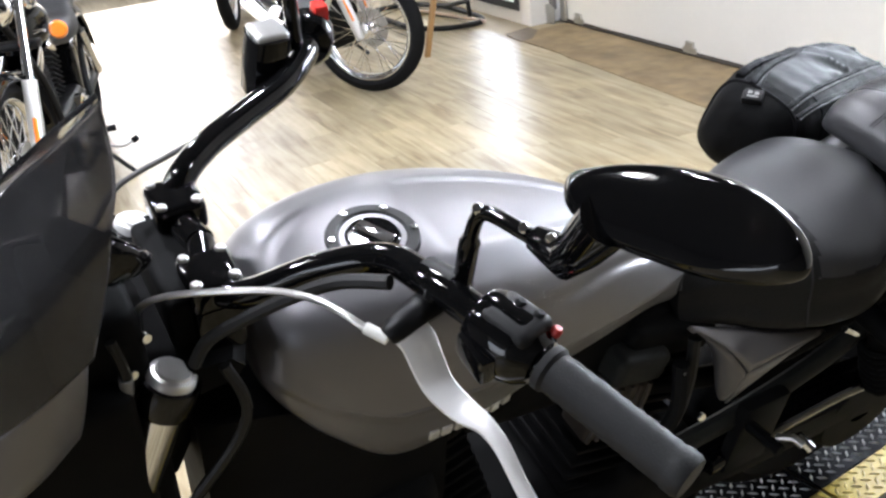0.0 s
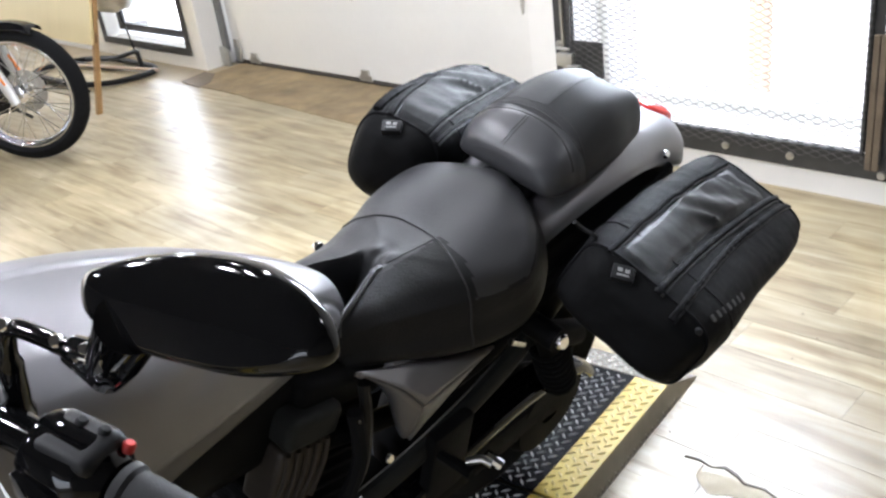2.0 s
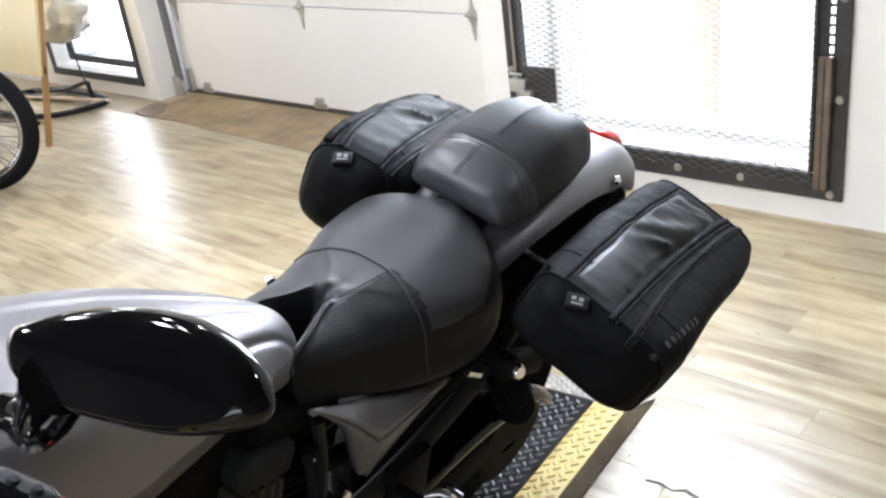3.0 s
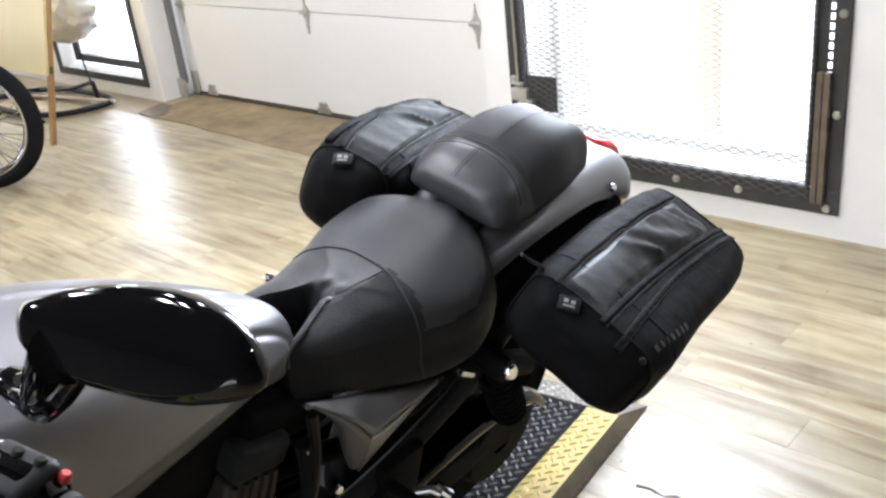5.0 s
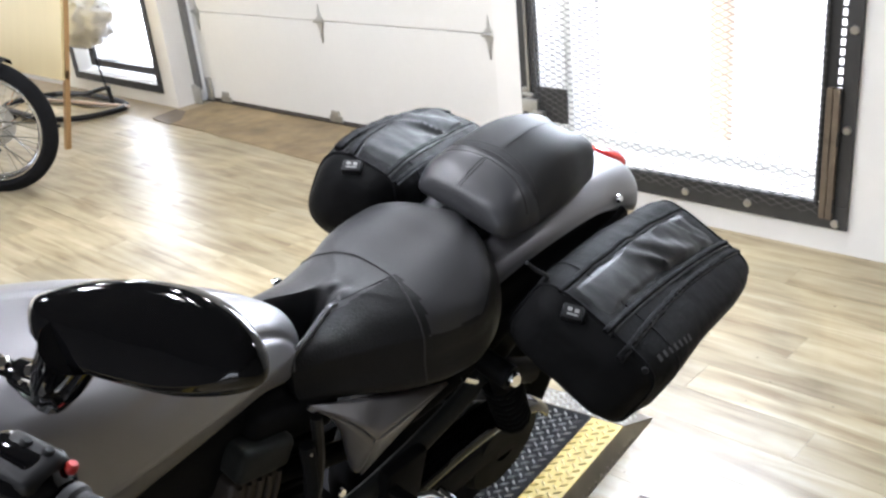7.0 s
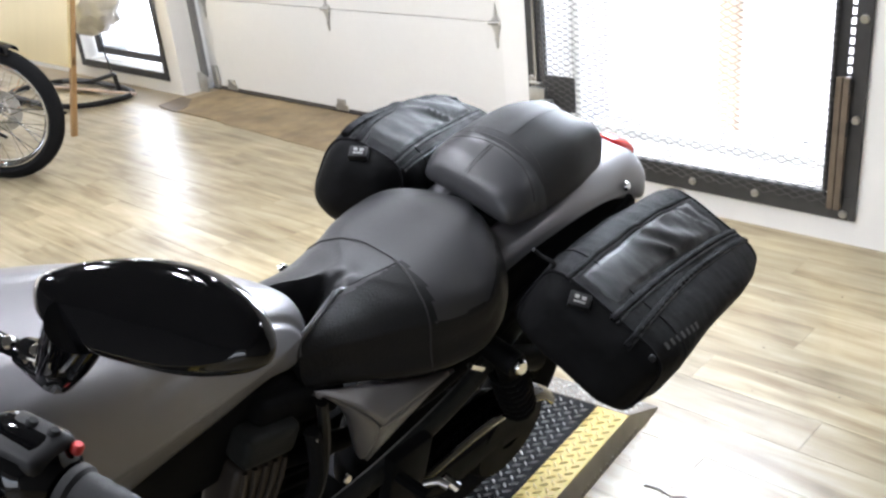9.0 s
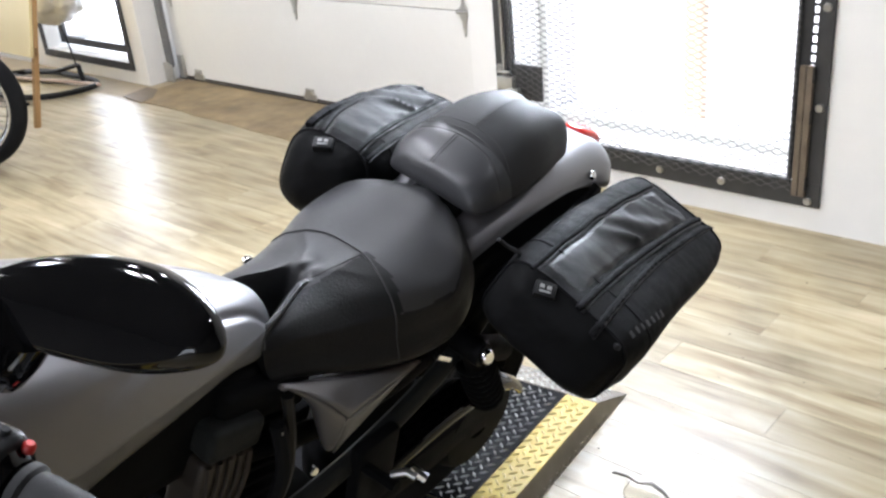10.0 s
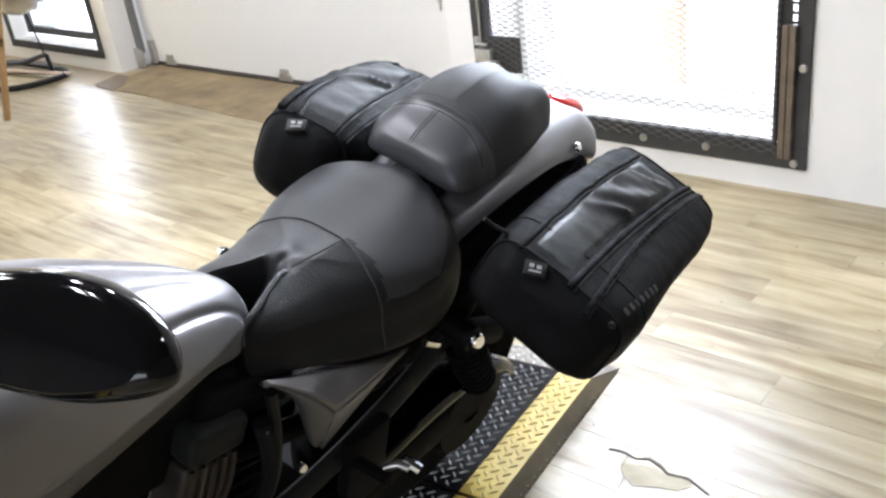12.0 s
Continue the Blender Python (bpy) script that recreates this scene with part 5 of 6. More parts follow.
# cables
part("clutch_cable", tube(B(), spline([(0.238, -0.112, 1.243), (0.228, -0.119, 1.245), (0.205, -0.130, 1.247), (0.170, -0.145, 1.239), (0.12, -0.181, 1.217), (0.06, -0.252, 1.181), (0.045, -0.275, 1.12)], 8), 0.0032, 8), M_STEEL, bar, "braided clutch cable")
part("cable_crimp", tube(B(), [(0.245, -0.107, 1.242), (0.2285, -0.1185, 1.245)], 0.0050, 10), M_TRIM, bar, "cream cable ferrule")
part("cable", tube(B(), spline([(0.205, -0.085, 1.2597), (0.17, -0.114, 1.242), (0.14, -0.144, 1.2116), (0.115, -0.178, 1.1785), (0.095, -0.211, 1.146), (0.085, -0.226, 1.11)], 8), 0.0065, 8), M_GRIP, bar, "wrapped wiring along the bar")
part("throttle_cable", tube(B(), spline([(-0.205, -0.055, 1.184), (-0.185, -0.094, 1.179), (-0.165, -0.132, 1.1777), (-0.145, -0.169, 1.1804), (-0.12, -0.211, 1.1864), (-0.10, -0.242, 1.184), (-0.07, -0.285, 1.15)], 8), 0.0030, 8), M_CABLE, bar)

# mirrors: stem, clamp ball, shell with glass on the rider's side
stem = part("mirror", tube(B(), spline([(0.232, -0.036, 1.246), (0.240, -0.038, 1.282), (0.246, -0.040, 1.315), (0.252, -0.040, 1.344), (0.259, -0.037, 1.355), (0.272, -0.033, 1.358), (0.295, -0.027, 1.360), (0.325, -0.019, 1.363)], 6), [0.0105] * 4 + [0.0085] * 10 + [0.0060] * 28 + [0.007], 12), M_BLACK_GLOSS, bar, "gloss black oval mirror on a cranked stem")
jb = B()
tube(jb, [(0.304, -0.025, 1.362), (0.332, -0.018, 1.364), (0.347, -0.020, 1.388), (0.362, -0.018, 1.420)], [0.0095, 0.0155, 0.0165, 0.019], 16)
part("mirror_joint", jb, M_BLACK_GLOSS, stem)
for p in ((0.256, -0.042, 1.358), (0.297, -0.030, 1.367), (0.320, -0.024, 1.373), (0.336, -0.024, 1.390)):
    part("mirror_screw", bolt(B(), p, (0.3, -0.5, 0.8), 0.0045, 0.004, 10), M_CHROME, stem)
MC = Vector((0.393, 0.009, 1.436))
MX = Vector((0.150, 0.034, 0.036)).normalized()
MN = Vector((0.25, -0.72, 0.60))
MN = (MN - MX * MN.dot(MX)).normalized()
MY = MN.cross(MX)
if MY.z < 0:
    MY = -MY


MIRROR_RIM = [(0.085, -0.002), (0.078, 0.011), (0.058, 0.0235), (0.030, 0.0297), (-0.005, 0.0275), (-0.040, 0.0195), (-0.066, 0.0095), (-0.081, 0.001),
              (-0.081, -0.011), (-0.070, -0.0225), (-0.038, -0.0310), (0.0, -0.0305), (0.035, -0.0275), (0.065, -0.019), (0.081, -0.0105)]


def mirror_shell(out, grow=1.0):
    """Rounded-off teardrop with a blunt inner end, full towards the outside."""
    p = [(x, y, 0) for x, y in MIRROR_RIM]
    rim = spline([p[-1]] + p + [p[0], p[1]], 3)[3:-4]
    return [MC + MX * (q.x * grow) + MY * (q.y * grow) + MN * out for q in rim]


sh = B()
loft(sh, [mirror_shell(o, g) for o, g in ((0.0, 0.985), (0.003, 1.0), (0.008, 0.99), (0.013, 0.95), (0.0160, 0.89), (0.0172, 0.82), (0.0182, 0.60), (0.0190, 0.30), (0.0192, 0.06))], 1, 3)
part("mirror_shell", sh, M_BLACK_GLOSS, stem, "gloss black mirror housing")
mg = B()
loft(mg, [mirror_shell(o, g) for o, g in ((-0.0045, 0.94), (-0.0055, 0.93))], 1, 1)
part("mirror_glass", mg, M_CHROME, stem, "mirror glass")
stem2 = part("mirror", tube(B(), spline([(-0.262, 0.026, 1.20), (-0.275, 0.025, 1.26), (-0.285, 0.028, 1.31), (-0.34, 0.045, 1.33)], 6), 0.009, 12), M_BLACK_GLOSS, bar)
ms = B()
loft(ms, [[p + Vector((-0.80, 0.055, -0.075)) for p in mirror_shell(o, g)] for o, g in ((-0.004, 0.98), (0.004, 1.0), (0.014, 0.97), (0.022, 0.86), (0.030, 0.35))], 1, 3)
part("mirror_shell", ms, M_BLACK_GLOSS, stem2)

# gauge pod and screen
gp = B()
GM = axis((0.036, -0.276, 1.243), (-0.42, 0.62, 0.66))
lathe(gp, [(0.0, -0.034), (0.026, -0.032), (0.040, -0.016), (0.046, -0.004), (0.046, 0.003), (0.043, 0.007), (0.040, 0.006), (0.038, 0.001), (0.0, 0.0)], GM, 36)
gauge = part("gauge", gp, M_BLACK_GLOSS, moto, "round black speedometer pod")
dl = B()
lathe(dl, [(0.0, 0.0012), (0.037, 0.0012)], GM, 32)
part("dial", dl, M_BLACK_GLOSS, gauge)
ks = B()
tube(ks, [(C, -0.185, 1.095), (C, -0.18, 1.112)], 0.018, 20)
part("stem_nut", ks, M_ALU, moto, "bright steering stem nut")
# smoked flyscreen in a bent U, open to the rear, over an opaque lower cowl
SC = 0.030


def shell(rows, across, along):
    """U-shaped skin: each row gives the rear edge, the flank and the front (half width, y, z)."""
    return loft(B(), [[(SC + h, y, w) for h, y, w in r] + [(SC, r[-1][1] - 0.02, r[-1][2])] + [(SC - h, y, w) for h, y, w in reversed(r)] for r in rows], across, along, ring=False)


screen = part("flyscreen", shell([
    [(0.006, -0.251, 1.377), (0.010, -0.294, 1.347), (0.009, -0.337, 1.318), (0.005, -0.385, 1.285)],
    [(0.040, -0.255, 1.335), (0.048, -0.303, 1.312), (0.042, -0.358, 1.278), (0.022, -0.413, 1.242)],
    [(0.070, -0.272, 1.297), (0.082, -0.320, 1.274), (0.076, -0.380, 1.240), (0.040, -0.435, 1.205)],
    [(0.078, -0.287, 1.249), (0.094, -0.338, 1.230), (0.090, -0.395, 1.200), (0.050, -0.450, 1.165)],
    [(0.088, -0.310, 1.192), (0.104, -0.352, 1.180), (0.102, -0.405, 1.155), (0.058, -0.462, 1.125)]], 8, 8), M_SMOKE, moto, "dark smoked plastic flyscreen")
so = screen.modifiers.new("thickness", 'SOLIDIFY')
so.thickness = 0.004
cowl = part("headlight_cowl", shell([
    [(0.088, -0.315, 1.190), (0.104, -0.356, 1.178), (0.102, -0.408, 1.153), (0.058, -0.465, 1.123)],
    [(0.090, -0.326, 1.145), (0.110, -0.368, 1.135), (0.110, -0.425, 1.110), (0.062, -0.480, 1.08)],
    [(0.085, -0.340, 1.100), (0.110, -0.385, 1.088), (0.110, -0.440, 1.065), (0.066, -0.490, 1.03)],
    [(0.040, -0.352, 1.06), (0.055, -0.40, 1.04), (0.055, -0.445, 1.02), (0.03, -0.485, 1.0)]], 7, 7), M_PAINT, moto, "satin grey headlight cowl under the screen")
so = cowl.modifiers.new("thickness", 'SOLIDIFY')
so.thickness = 0.005
# black masses behind the cowl and under the tank's front
part("headlight_bucket", box(B(), (SC - 0.075, -0.45, 0.78), (SC + 0.078, -0.285, 1.12), 0.02, 3), M_ENGINE, moto, "black headlight bucket")
part("neck_cover", loft(B(), mirrored([(y, [(0, t), (h * 0.8, t), (h, t - 0.04), (h, b + 0.03), (h * 0.8, b), (0, b)]) for y, t, b, h in ((-0.23, 0.97, 0.56, 0.07), (-0.17, 0.985, 0.50, 0.10), (-0.08, 0.97, 0.48, 0.12), (0.05, 0.90, 0.46, 0.125))]), 3, 4), M_ENGINE, moto, "black frame cover below the tank's front")
part("headlight_bracket", box(B(), (-0.075, -0.345, 0.84), (0.078, -0.262, 1.185), 0.018, 3), M_ENGINE, moto, "black headlight bracket before the forks")
for p in ((0.078, -0.281, 1.118), (0.074, -0.272, 1.075), (0.080, -0.300, 1.085), (0.070, -0.262, 1.150)):
    part("bracket_bolt", bolt(B(), p, (0.9, 0.3, 0.2), 0.006, 0.005, 10), M_CHROME, moto)
part("harness", tube(B(), spline([(0.083, -0.292, 1.17), (0.090, -0.287, 1.12), (0.084, -0.297, 1.06), (0.088, -0.305, 0.98)], 6), 0.005, 8), M_HOSE, moto)
part("harness_clip", tube(B(), [(0.090, -0.288, 1.128), (0.089, -0.290, 1.108)], 0.0065, 10), M_BADGE, moto, "pale cable clip")
hl = B()
lathe(hl, [(0.0, 0.05), (0.05, 0.045), (0.085, 0.02), (0.09, 0.0), (0.075, -0.05), (0.04, -0.09), (0.0, -0.10)], axis((0.03, -0.50, 0.98), (0.05, -1, 0)), 32)
part("headlight", hl, M_GLASS, moto, "round headlight")
part("brake_hose", tube(B(), spline([(0.09, -0.20, 1.10), (0.105, -0.19, 1.03), (0.10, -0.26, 0.92), (0.09, -0.40, 0.75)], 6), 0.006, 8), M_HOSE, moto)


# ---- soft saddlebags ----
def saddlebag(place, half, lines, tag_at, word, label, soft=(0.38, 0.44), cover=None):
    """A zipped nylon pannier: stuffed body, proud lid panel, zips, strap tag, tab. Local x outwards or inwards, y to the rear."""
    hx, hy, hz = half
    E1, E2 = soft
    bag = thing("saddlebag", BIKE @ place, label, "saddlebag", "saddlebags")

    def power(v, e):
        return math.copysign(abs(v) ** e, v)

    def creased(v):
        n = v.normalized()
        k = noise.noise(v * 11.0) * 0.005 + noise.noise(Vector((v.x * 30, v.y * 9, v.z * 9))) * 0.0035 + noise.noise(Vector((v.x * 12, v.y * 34, v.z * 12))) * 0.003
        return v + n * k
    bm = B()
    rows = []
    nb, na = 44, 60
    for i in range(nb + 1):
        b = -math.pi / 2 + math.pi * i / nb
        rows.append([creased(Vector((hx * power(math.cos(b), E1) * power(math.cos(a), E2), hy * power(math.sin(b), E1), hz * power(math.cos(b), E1) * power(math.sin(a), E2))))
                     for a in (2 * math.pi * j / na for j in range(na))])
    vg = [[bm.verts.new(p) for p in r] for r in rows]
    for r0, r1 in zip(vg, vg[1:]):
        for j in range(na):
            bm.faces.new((r0[j], r0[(j + 1) % na], r1[(j + 1) % na], r1[j]))
    bmesh.ops.remove_doubles(bm, verts=bm.verts[:], dist=0.0015)
    body = part("body", bm, M_NYLON, bag, "stuffed black nylon body")

    def top(x, y, lift=0.0):
        """The place on the upper side over (x, y), lifted along the way out."""
        t = max(0.0, 1 - abs(y / hy) ** (2 / E1)) ** (E1 / E2)
        z = hz * max(0.0, t - abs(x / hx) ** (2 / E2)) ** (E2 / 2)
        v = creased(Vector((x, y, z)))
        return v + v.normalized() * lift
    for (x0, xm, x1, y0, y1, r) in lines:
        pts = []
        for k in range(71):
            t = k / 70
            x = (1 - t) ** 2 * x0 + 2 * t * (1 - t) * xm + t * t * x1
            pts.append(top(x, y0 + (y1 - y0) * t, r * 0.5))
        part("zip", tube(B(), pts, [r * (0.82 + 0.30 * (k % 2) + 0.15 * noise.noise(Vector((k * 0.37, r * 900, 0)))) for k in range(71)], 8, flat=0.8), M_WEBBING, body, "black coil zip")
        side = 1.6 * r
        part("zip_edge", tube(B(), [p + Vector((side, 0, -0.001)) for p in pts], r * 0.45, 6), M_NYLON_SHINY, body)
    for fy, rr in ((-0.86, 0.0032), (0.88, 0.0032), (-0.62, 0.0014)):
        t = max(0.0, 1 - abs(fy) ** (2 / E1)) ** (E1 / 2)
        loop_ = [creased(Vector((hx * t * power(math.cos(a), E2), hy * fy, hz * t * power(math.sin(a), E2)))) * 1.003 for a in (2 * math.pi * j / 60 for j in range(60))]
        part("piping", tube(B(), loop_, rr, 6, closed=True), M_WEBBING, body)
    # ruffled binding along the outermost zip
    x0, xm, x1, y0, y1, r = lines[-1]
    ruff = []
    for k in range(91):
        t = k / 90
        x = (1 - t) ** 2 * x0 + 2 * t * (1 - t) * xm + t * t * x1
        ruff.append(top(x * 1.06, y0 + (y1 - y0) * t, 0.002 + 0.0018 * math.sin(k * 1.9) + 0.001 * noise.noise(Vector((k * 0.6, r * 500, 1)))))
    part("binding", tube(B(), ruff, [0.0034 + 0.0009 * math.sin(k * 1.9 + 0.8) for k in range(91)], 6), M_WEBBING, body, "ruffled black edge binding")
    # coated lid panel between the first two zips
    (xa0, xam, xa1, ya, yb, _), (xb0, xbm, xb1, _, _, _) = lines[0], lines[1]
    lid = B()
    g = []
    for k in range(65):
        t = k / 64
        y = ya + 0.01 + (yb - ya - 0.03) * t
        row = []
        for j in range(25):
            u = j / 24
            xl = (1 - t) ** 2 * xa0 + 2 * t * (1 - t) * xam + t * t * xa1 + 0.008
            xr = (1 - t) ** 2 * xb0 + 2 * t * (1 - t) * xbm + t * t * xb1 - 0.008
            x = xl + (xr - xl) * u
            ed = min(1.0, min(k, 64 - k) / 7, min(j, 24 - j) / 4)
            sag = noise.noise(Vector((x * 5, y * 6, 9.0)))
            ridge = 1 - 2 * abs(noise.noise(Vector((x * 6 + y * 3 + sag, y * 15 - x * 9 + 1.6 * sag, 3.0))))
            fold = (0.001 + 0.011 * blend(0.25, 0.7, t) * (1 - 0.5 * blend(0.85, 1.0, t))) * ridge + 0.002 * noise.noise(Vector((x * 24, y * 20, 7.0)))
            row.append(lid.verts.new(top(x, y, ed * (0.008 + fold) - 0.003)))
        g.append(row)
    for r0, r1 in zip(g, g[1:]):
        for j in range(24):
            lid.faces.new((r0[j], r0[j + 1], r1[j + 1], r1[j]))
    part("lid_panel", lid, cover or M_NYLON_SHINY, body, "shiny coated lid panel with creases")
    p = top(*tag_at)
    tgm = axis(p, (0.1 * p.x / abs(p.x), -0.55, 0.85)) @ Matrix.Rotation(0.6, 4, 'Z')
    tb = B()
    box(tb, (-0.017, -0.013, -0.006), (0.017, 0.013, 0.009), 0.004, 2, tgm)
    tag = part("strap_tag", tb, M_PLASTIC, bag, "black strap tag with a pale badge")
    for lo, hi in (((-0.009, -0.007), (0.009, -0.004)), ((-0.009, 0.000), (-0.002, 0.006)), ((0.002, -0.001), (0.009, 0.005))):
        bb = B()
        box(bb, (*lo, 0.009), (*hi, 0.0102), 0.0, 1, tgm)
        part("badge", bb, M_BADGE, tag)
    if word:
        (wx0, wy0), (wx1, wy1) = word
        for k in range(7):
            t = k / 6
            x, y = wx0 + (wx1 - wx0) * t, wy0 + (wy1 - wy0) * t
            p = top(x, y)
            across, along = top(x + 0.006, y) - top(x - 0.006, y), top(x, y + 0.02) - top(x, y - 0.02)
            out = across.cross(along).normalized()
            along.normalize()
            m = Matrix((along.cross(out), along, out)).transposed().to_4x4()
            wb = B()
            box(wb, (-0.0055, -0.005 + 0.001 * (k % 3), -0.004), (0.0055, 0.004, 0.0004), 0.0, 1, Matrix.Translation(p) @ m)
            part("lettering_bar", wb, M_LETTER, body)
        p = top(wx0 - 0.004, wy0 - 0.045, 0.0)
        part("stud", bolt(B(), p, p, 0.006, 0.005, 10), M_DARK_METAL, body)
    inward = -math.copysign(1, word[0][0]) if word else 1
    tb = B()
    box(tb, (-0.014, -0.008, -0.02), (0.014, 0.006, 0.022), 0.003, 1, Matrix.Translation((0.4 * hx, hy * 0.995, 0.0)))
    part("pull_tab", tb, M_WEBBING, bag)
    hk = top(inward * hx * 0.85, -0.27, 0.0)
    part("carabiner", tube(B(), spline([hk + Vector((inward * 0.035, -0.03, 0.02)), hk + Vector((inward * 0.02, -0.015, 0.012)), hk + Vector((0.0, -0.008, 0.012)), hk + Vector((-0.002, 0.0, -0.004))], 4), 0.0035, 8), M_DARK_METAL, bag)
    return bag


def turned(x, y, z, rx, ry, rz):
    return Matrix.LocRotScale((x, y, z), Euler((rx, ry, rz)), None)


saddlebag(turned(0.245, 1.116, 0.802, -0.186, 0.269, 0.078), (0.132, 0.326, 0.074),
          [(-0.080, -0.090, -0.072, -0.285, 0.27, 0.0045), (0.012, 0.010, 0.042, -0.290, 0.30, 0.0055), (0.052, 0.030, 0.066, -0.31, 0.30, 0.0045)],
          (-0.043, -0.308), ((0.096, -0.245), (0.110, -0.13)), "black nylon soft saddlebag with zips and creased shiny lid")
saddlebag(turned(-0.269, 1.053, 0.822, -0.245, 0.1, 0.222), (0.102, 0.285, 0.097),
          [(0.045, 0.030, 0.015, -0.245, 0.20, 0.0045), (-0.030, -0.085, -0.040, -0.245, 0.20, 0.0065), (0.064, 0.066, 0.045, -0.24, 0.20, 0.004), (-0.060, -0.086, -0.060, -0.235, 0.22, 0.0085)],
          (-0.010, -0.266), None, "black nylon soft saddlebag bulging beside the passenger seat", (0.55, 0.62), M_NYLON_SOFT)

# ---- low platform of tread plate under the motorcycle: local x across, y along ----
PLAT = Matrix(((0.99280, -0.11979, 0, -0.11896), (0.11979, 0.99280, 0, 0.81981), (0, 0, 1, 0), (0, 0, 0, 1)))
platform = thing("bike_platform", PLAT, "low tread-plate platform painted black with yellow edges", "platform")
PH = 0.055
SEAMS = [(-1.75, 1.055), (1.063, 1.56)]


def lugs(x0, x1, y0, y1, z, seed, mz=None):
    """Rolled diamond lugs, turned alternately left and right."""
    bm = B()
    p = 0.031
    i = 0
    y = y0 + 0.012
    while y < y1 - 0.01:
        x = x0 + (0.010 if i % 2 else 0.010 + p / 2)
        j = 0
        while x < x1 - 0.008:
            a = 0.785 if i % 2 else -0.785
            m = Matrix.Translation((x, y, z)) @ Matrix.Rotation(a, 4, 'Z')
            if mz is not None:
                m = mz @ m
            l, w, h = 0.0128, 0.0033, 0.0038
            vs = [bm.verts.new(m @ Vector(c)) for c in ((-l, 0, 0), (0, -w, 0), (l, 0, 0), (0, w, 0), (-l * 0.45, 0, h), (l * 0.45, 0, h))]
            for f in ((0, 1, 4), (1, 5, 4), (1, 2, 5), (2, 3, 5), (3, 4, 5), (3, 0, 4)):
                bm.faces.new([vs[c] for c in f])
            x += p
            j += 1
        y += p * 0.5
        i += 1
    return bm


for y0, y1 in SEAMS:
    bm = B()
    box(bm, (-0.60, y0, PH - 0.006), (-0.098, y1, PH), 0.0015, 1)
    dk = part("deck_plate", bm, M_PLATE_BLACK, platform, "black painted tread plate", smooth=False)
    part("tread", lugs(-0.50, -0.10, max(y0, 0.2), y1, PH, 1), M_LUG_WORN, dk, smooth=False, kind="stuff")
    bm = B()
    box(bm, (-0.097, y0, PH - 0.006), (-0.006, y1, PH), 0.0015, 1)
    yk = part("edge_plate", bm, M_PLATE_YELLOW, platform, "yellow painted tread plate edge", smooth=False)
    part("tread", lugs(-0.096, -0.008, max(y0, 0.2), y1, PH, 2), M_LUG_YELLOW, yk, smooth=False, kind="stuff")
    bm = B()
    pts = [(-0.0055, PH), (0.012, 0.0), (-0.06, 0.0), (-0.06, PH - 0.007), (-0.0055, PH - 0.007)]
    r0 = [bm.verts.new((x, y0, z)) for x, z in pts]
    r1 = [bm.verts.new((x, y1 + (0.13 if y1 > 1.5 else 0) * (1 if z < 0.01 else 0), z)) for x, z in pts]
    for k in range(5):
        bm.faces.new((r0[k], r0[(k + 1) % 5], r1[(k + 1) % 5], r1[k]))
    bm.faces.new(r0)
    bm.faces.new(r1)
    sk = part("side_skirt", bm, M_PLATE_STEEL, platform, "bare worn tread-plate side", smooth=False)
    part("tread", lugs(-PH, 0.0, max(y0, 0.6), y1, 0.0, 3, Matrix(((-0.30, 0, 0.954, 0.0125), (0, 1, 0, 0), (-0.954, 0, -0.30, 0.0), (0, 0, 0, 1)))), M_PLATE_STEEL, sk, smooth=False, kind="stuff")
# end flap down to the floor
bm = B()
fl_ = [(-0.60, 1.562, PH), (-0.006, 1.562, PH), (0.010, 1.70, 0.002), (-0.60, 1.70, 0.002)]
up = [bm.verts.new(p) for p in fl_]
dn = [bm.verts.new((p[0], p[1] - 0.004, p[2] - 0.006 if p[2] > 0.01 else 0.0)) for p in fl_]
bm.faces.new(up)
bm.faces.new(dn[::-1])
for k in range(4):
    bm.faces.new((up[k], up[(k + 1) % 4], dn[(k + 1) % 4], dn[k]))
flp = part("end_flap", bm, M_PLATE_STEEL, platform, "bare tread-plate end ramp", smooth=False)
fm = Matrix(((1, 0, 0, 0), (0, 0.933, 0.358, 1.562), (0, -0.358, 0.933, PH), (0, 0, 0, 1)))
part("tread", lugs(-0.45, -0.01, 0.0, 0.145, 0.0, 4, fm), M_LUG_BARE, flp, smooth=False, kind="stuff")
sp_ = B()
box(sp_, (-0.60, -1.75, 0.0), (-0.58, 1.55, PH - 0.007))
part("side_skirt", sp_, M_PLATE_STEEL, platform, smooth=False)


